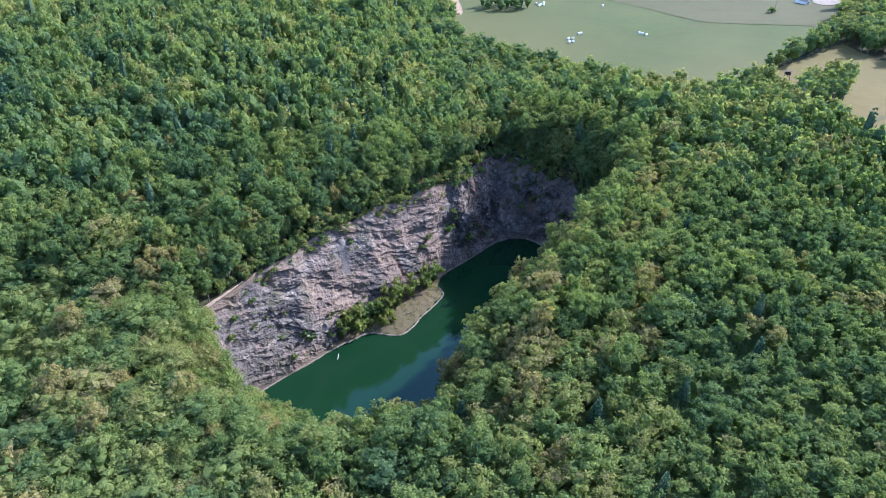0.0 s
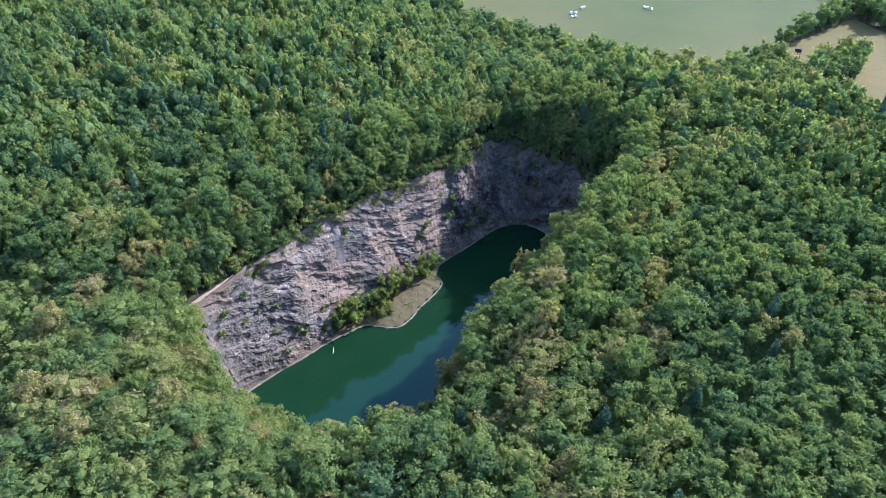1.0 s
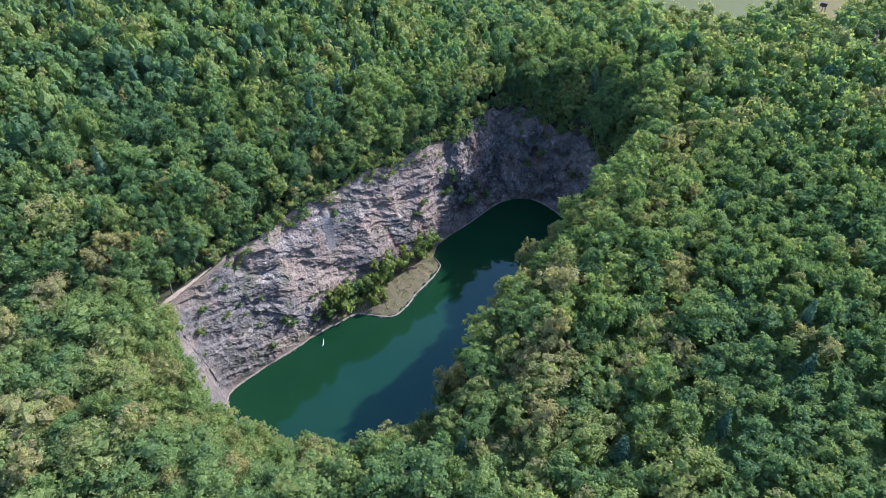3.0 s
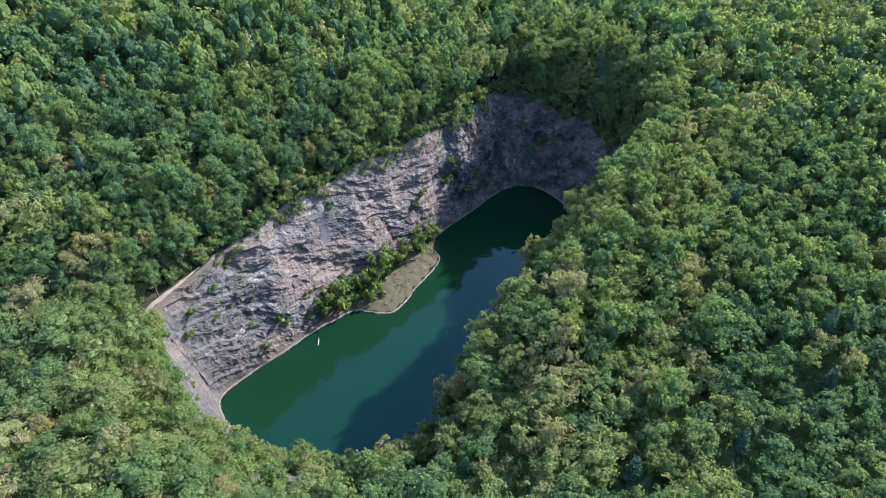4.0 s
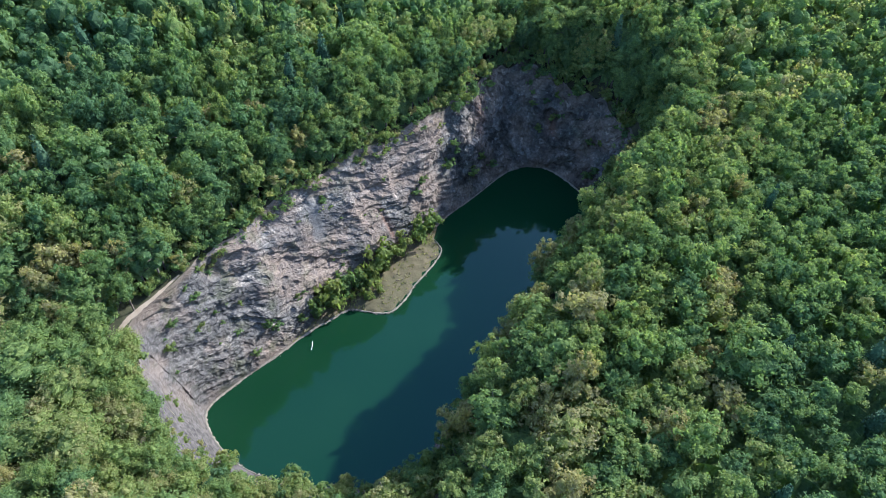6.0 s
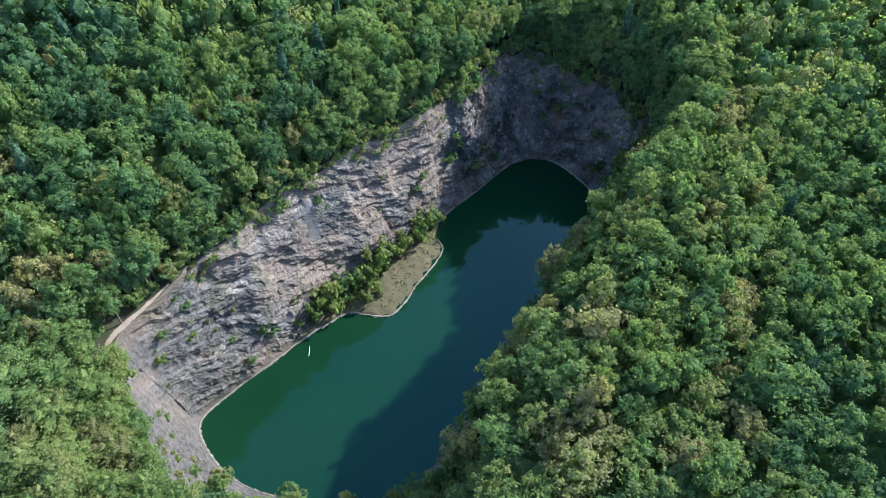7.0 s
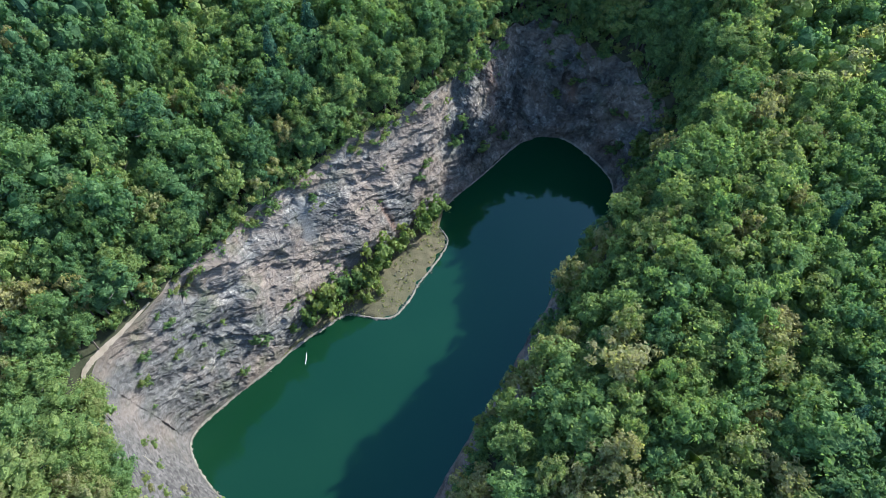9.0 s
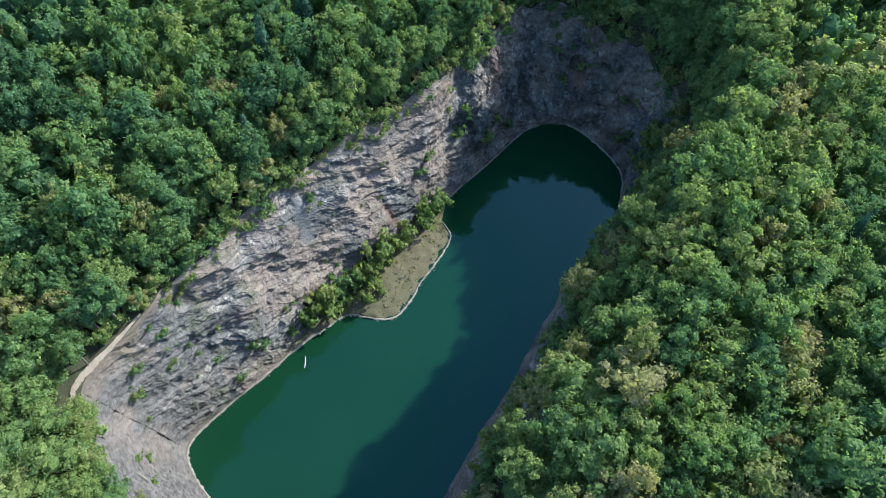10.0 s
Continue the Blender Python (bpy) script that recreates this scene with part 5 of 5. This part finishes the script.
def grass_tufts():
    """Dry grass and herbs on the spit and on the cliff's ledges."""
    rng = np.random.default_rng(21)
    a, b = resample(SPIT_OUT, 200), resample(SPIT_IN, 200)
    pos = []
    for k in range(900):
        i, f = int(rng.integers(8, 192)), rng.uniform(0.06, 0.95)
        x, y = a[i] * (1 - f) + b[i] * f
        if noise.noise(Vector((x * 0.35, y * 0.35, 4))) > -0.12:
            pos.append((x, y, spit_height(f, x, y) + 0.12))
    pos = np.array(pos)
    n = len(pos)
    v, t, q = cards(rng, np.repeat(pos, 2, 0) + rng.normal(0, 0.12, (2 * n, 3)) * (1, 1, 0.4), np.tile((0.0, 0.0, 1.0), (2 * n, 1)) + rng.normal(0, 0.4, (2 * n, 3)), 0.34)
    tint = np.repeat(np.clip(rng.normal(0.80, 0.09, 2 * n), 0.5, 0.93), 3)
    ob = new("grass_tufts", mesh_from("grass_tufts", v, [(t, 0)], [LEAF], False, tint))
    ob.color = (0, 0, 0, 1)
    tagged(ob, "dry grass and herb tufts on the spit", "grass", kind="stuff")


grass_tufts()


def farm_shed():
    """White shed with a grey pitched roof at the far edge of the meadow."""
    wall, roof = plain("white_render", (0.72, 0.70, 0.66), 0.8, 0.2, 0.08), plain("grey_sheet_roof", (0.20, 0.18, 0.16), 0.9, 0.1, 0.15)
    ob = new("farm_shed")
    w, l, hh, ridge = 3.2, 6.0, 3.0, 4.6
    bm = bmesh.new()
    pts = [(-w, 0), (w, 0), (w, hh), (0, ridge), (-w, hh)]
    a = [bm.verts.new((x, -l, z)) for x, z in pts]
    b = [bm.verts.new((x, l, z)) for x, z in pts]
    bm.faces.new(a)
    bm.faces.new(b[::-1])
    for i in range(5):
        bm.faces.new((a[i], b[i], b[(i + 1) % 5], a[(i + 1) % 5]))
    bmesh.ops.recalc_face_normals(bm, faces=bm.faces)
    part_bm("wall", bm, wall, ob)
    for side in (-1, 1):
        bm = bmesh.new()
        v = [bm.verts.new(p) for z in (0.06, 0.2) for p in ((0, -l - 0.4, ridge + z), (0, l + 0.4, ridge + z), (side * (w + 0.4), l + 0.4, hh - 0.2 + z), (side * (w + 0.4), -l - 0.4, hh - 0.2 + z))]
        for f in ((0, 1, 2, 3), (7, 6, 5, 4), (0, 4, 5, 1), (1, 5, 6, 2), (2, 6, 7, 3), (3, 7, 4, 0)):
            bm.faces.new([v[i] for i in f])
        bmesh.ops.recalc_face_normals(bm, faces=bm.faces)
        part_bm("roof", bm, roof, ob)
    box_part("door", ob, WOOD_DARK, (-1.0, 1.0, -l - 0.06, -l - 0.003, 0.05, 2.2))
    x, y = 241.0, 482.0
    ob.matrix_basis = pose(x, y, float(ground_z(np.array(x), np.array(y))) + 0.55, 0, 0, 35) @ Matrix.Scale(0.7, 4)
    tagged(ob, "small white farm shed with grey roof beyond the meadow", "shed")


farm_shed()
YARD = [(252, 476), (262, 477), (270, 488), (258, 494), (250, 486)]
sheet("paved_yard", YARD, STONE, 0.9, "pale paved yard beside the shed", "yard", 8.0)
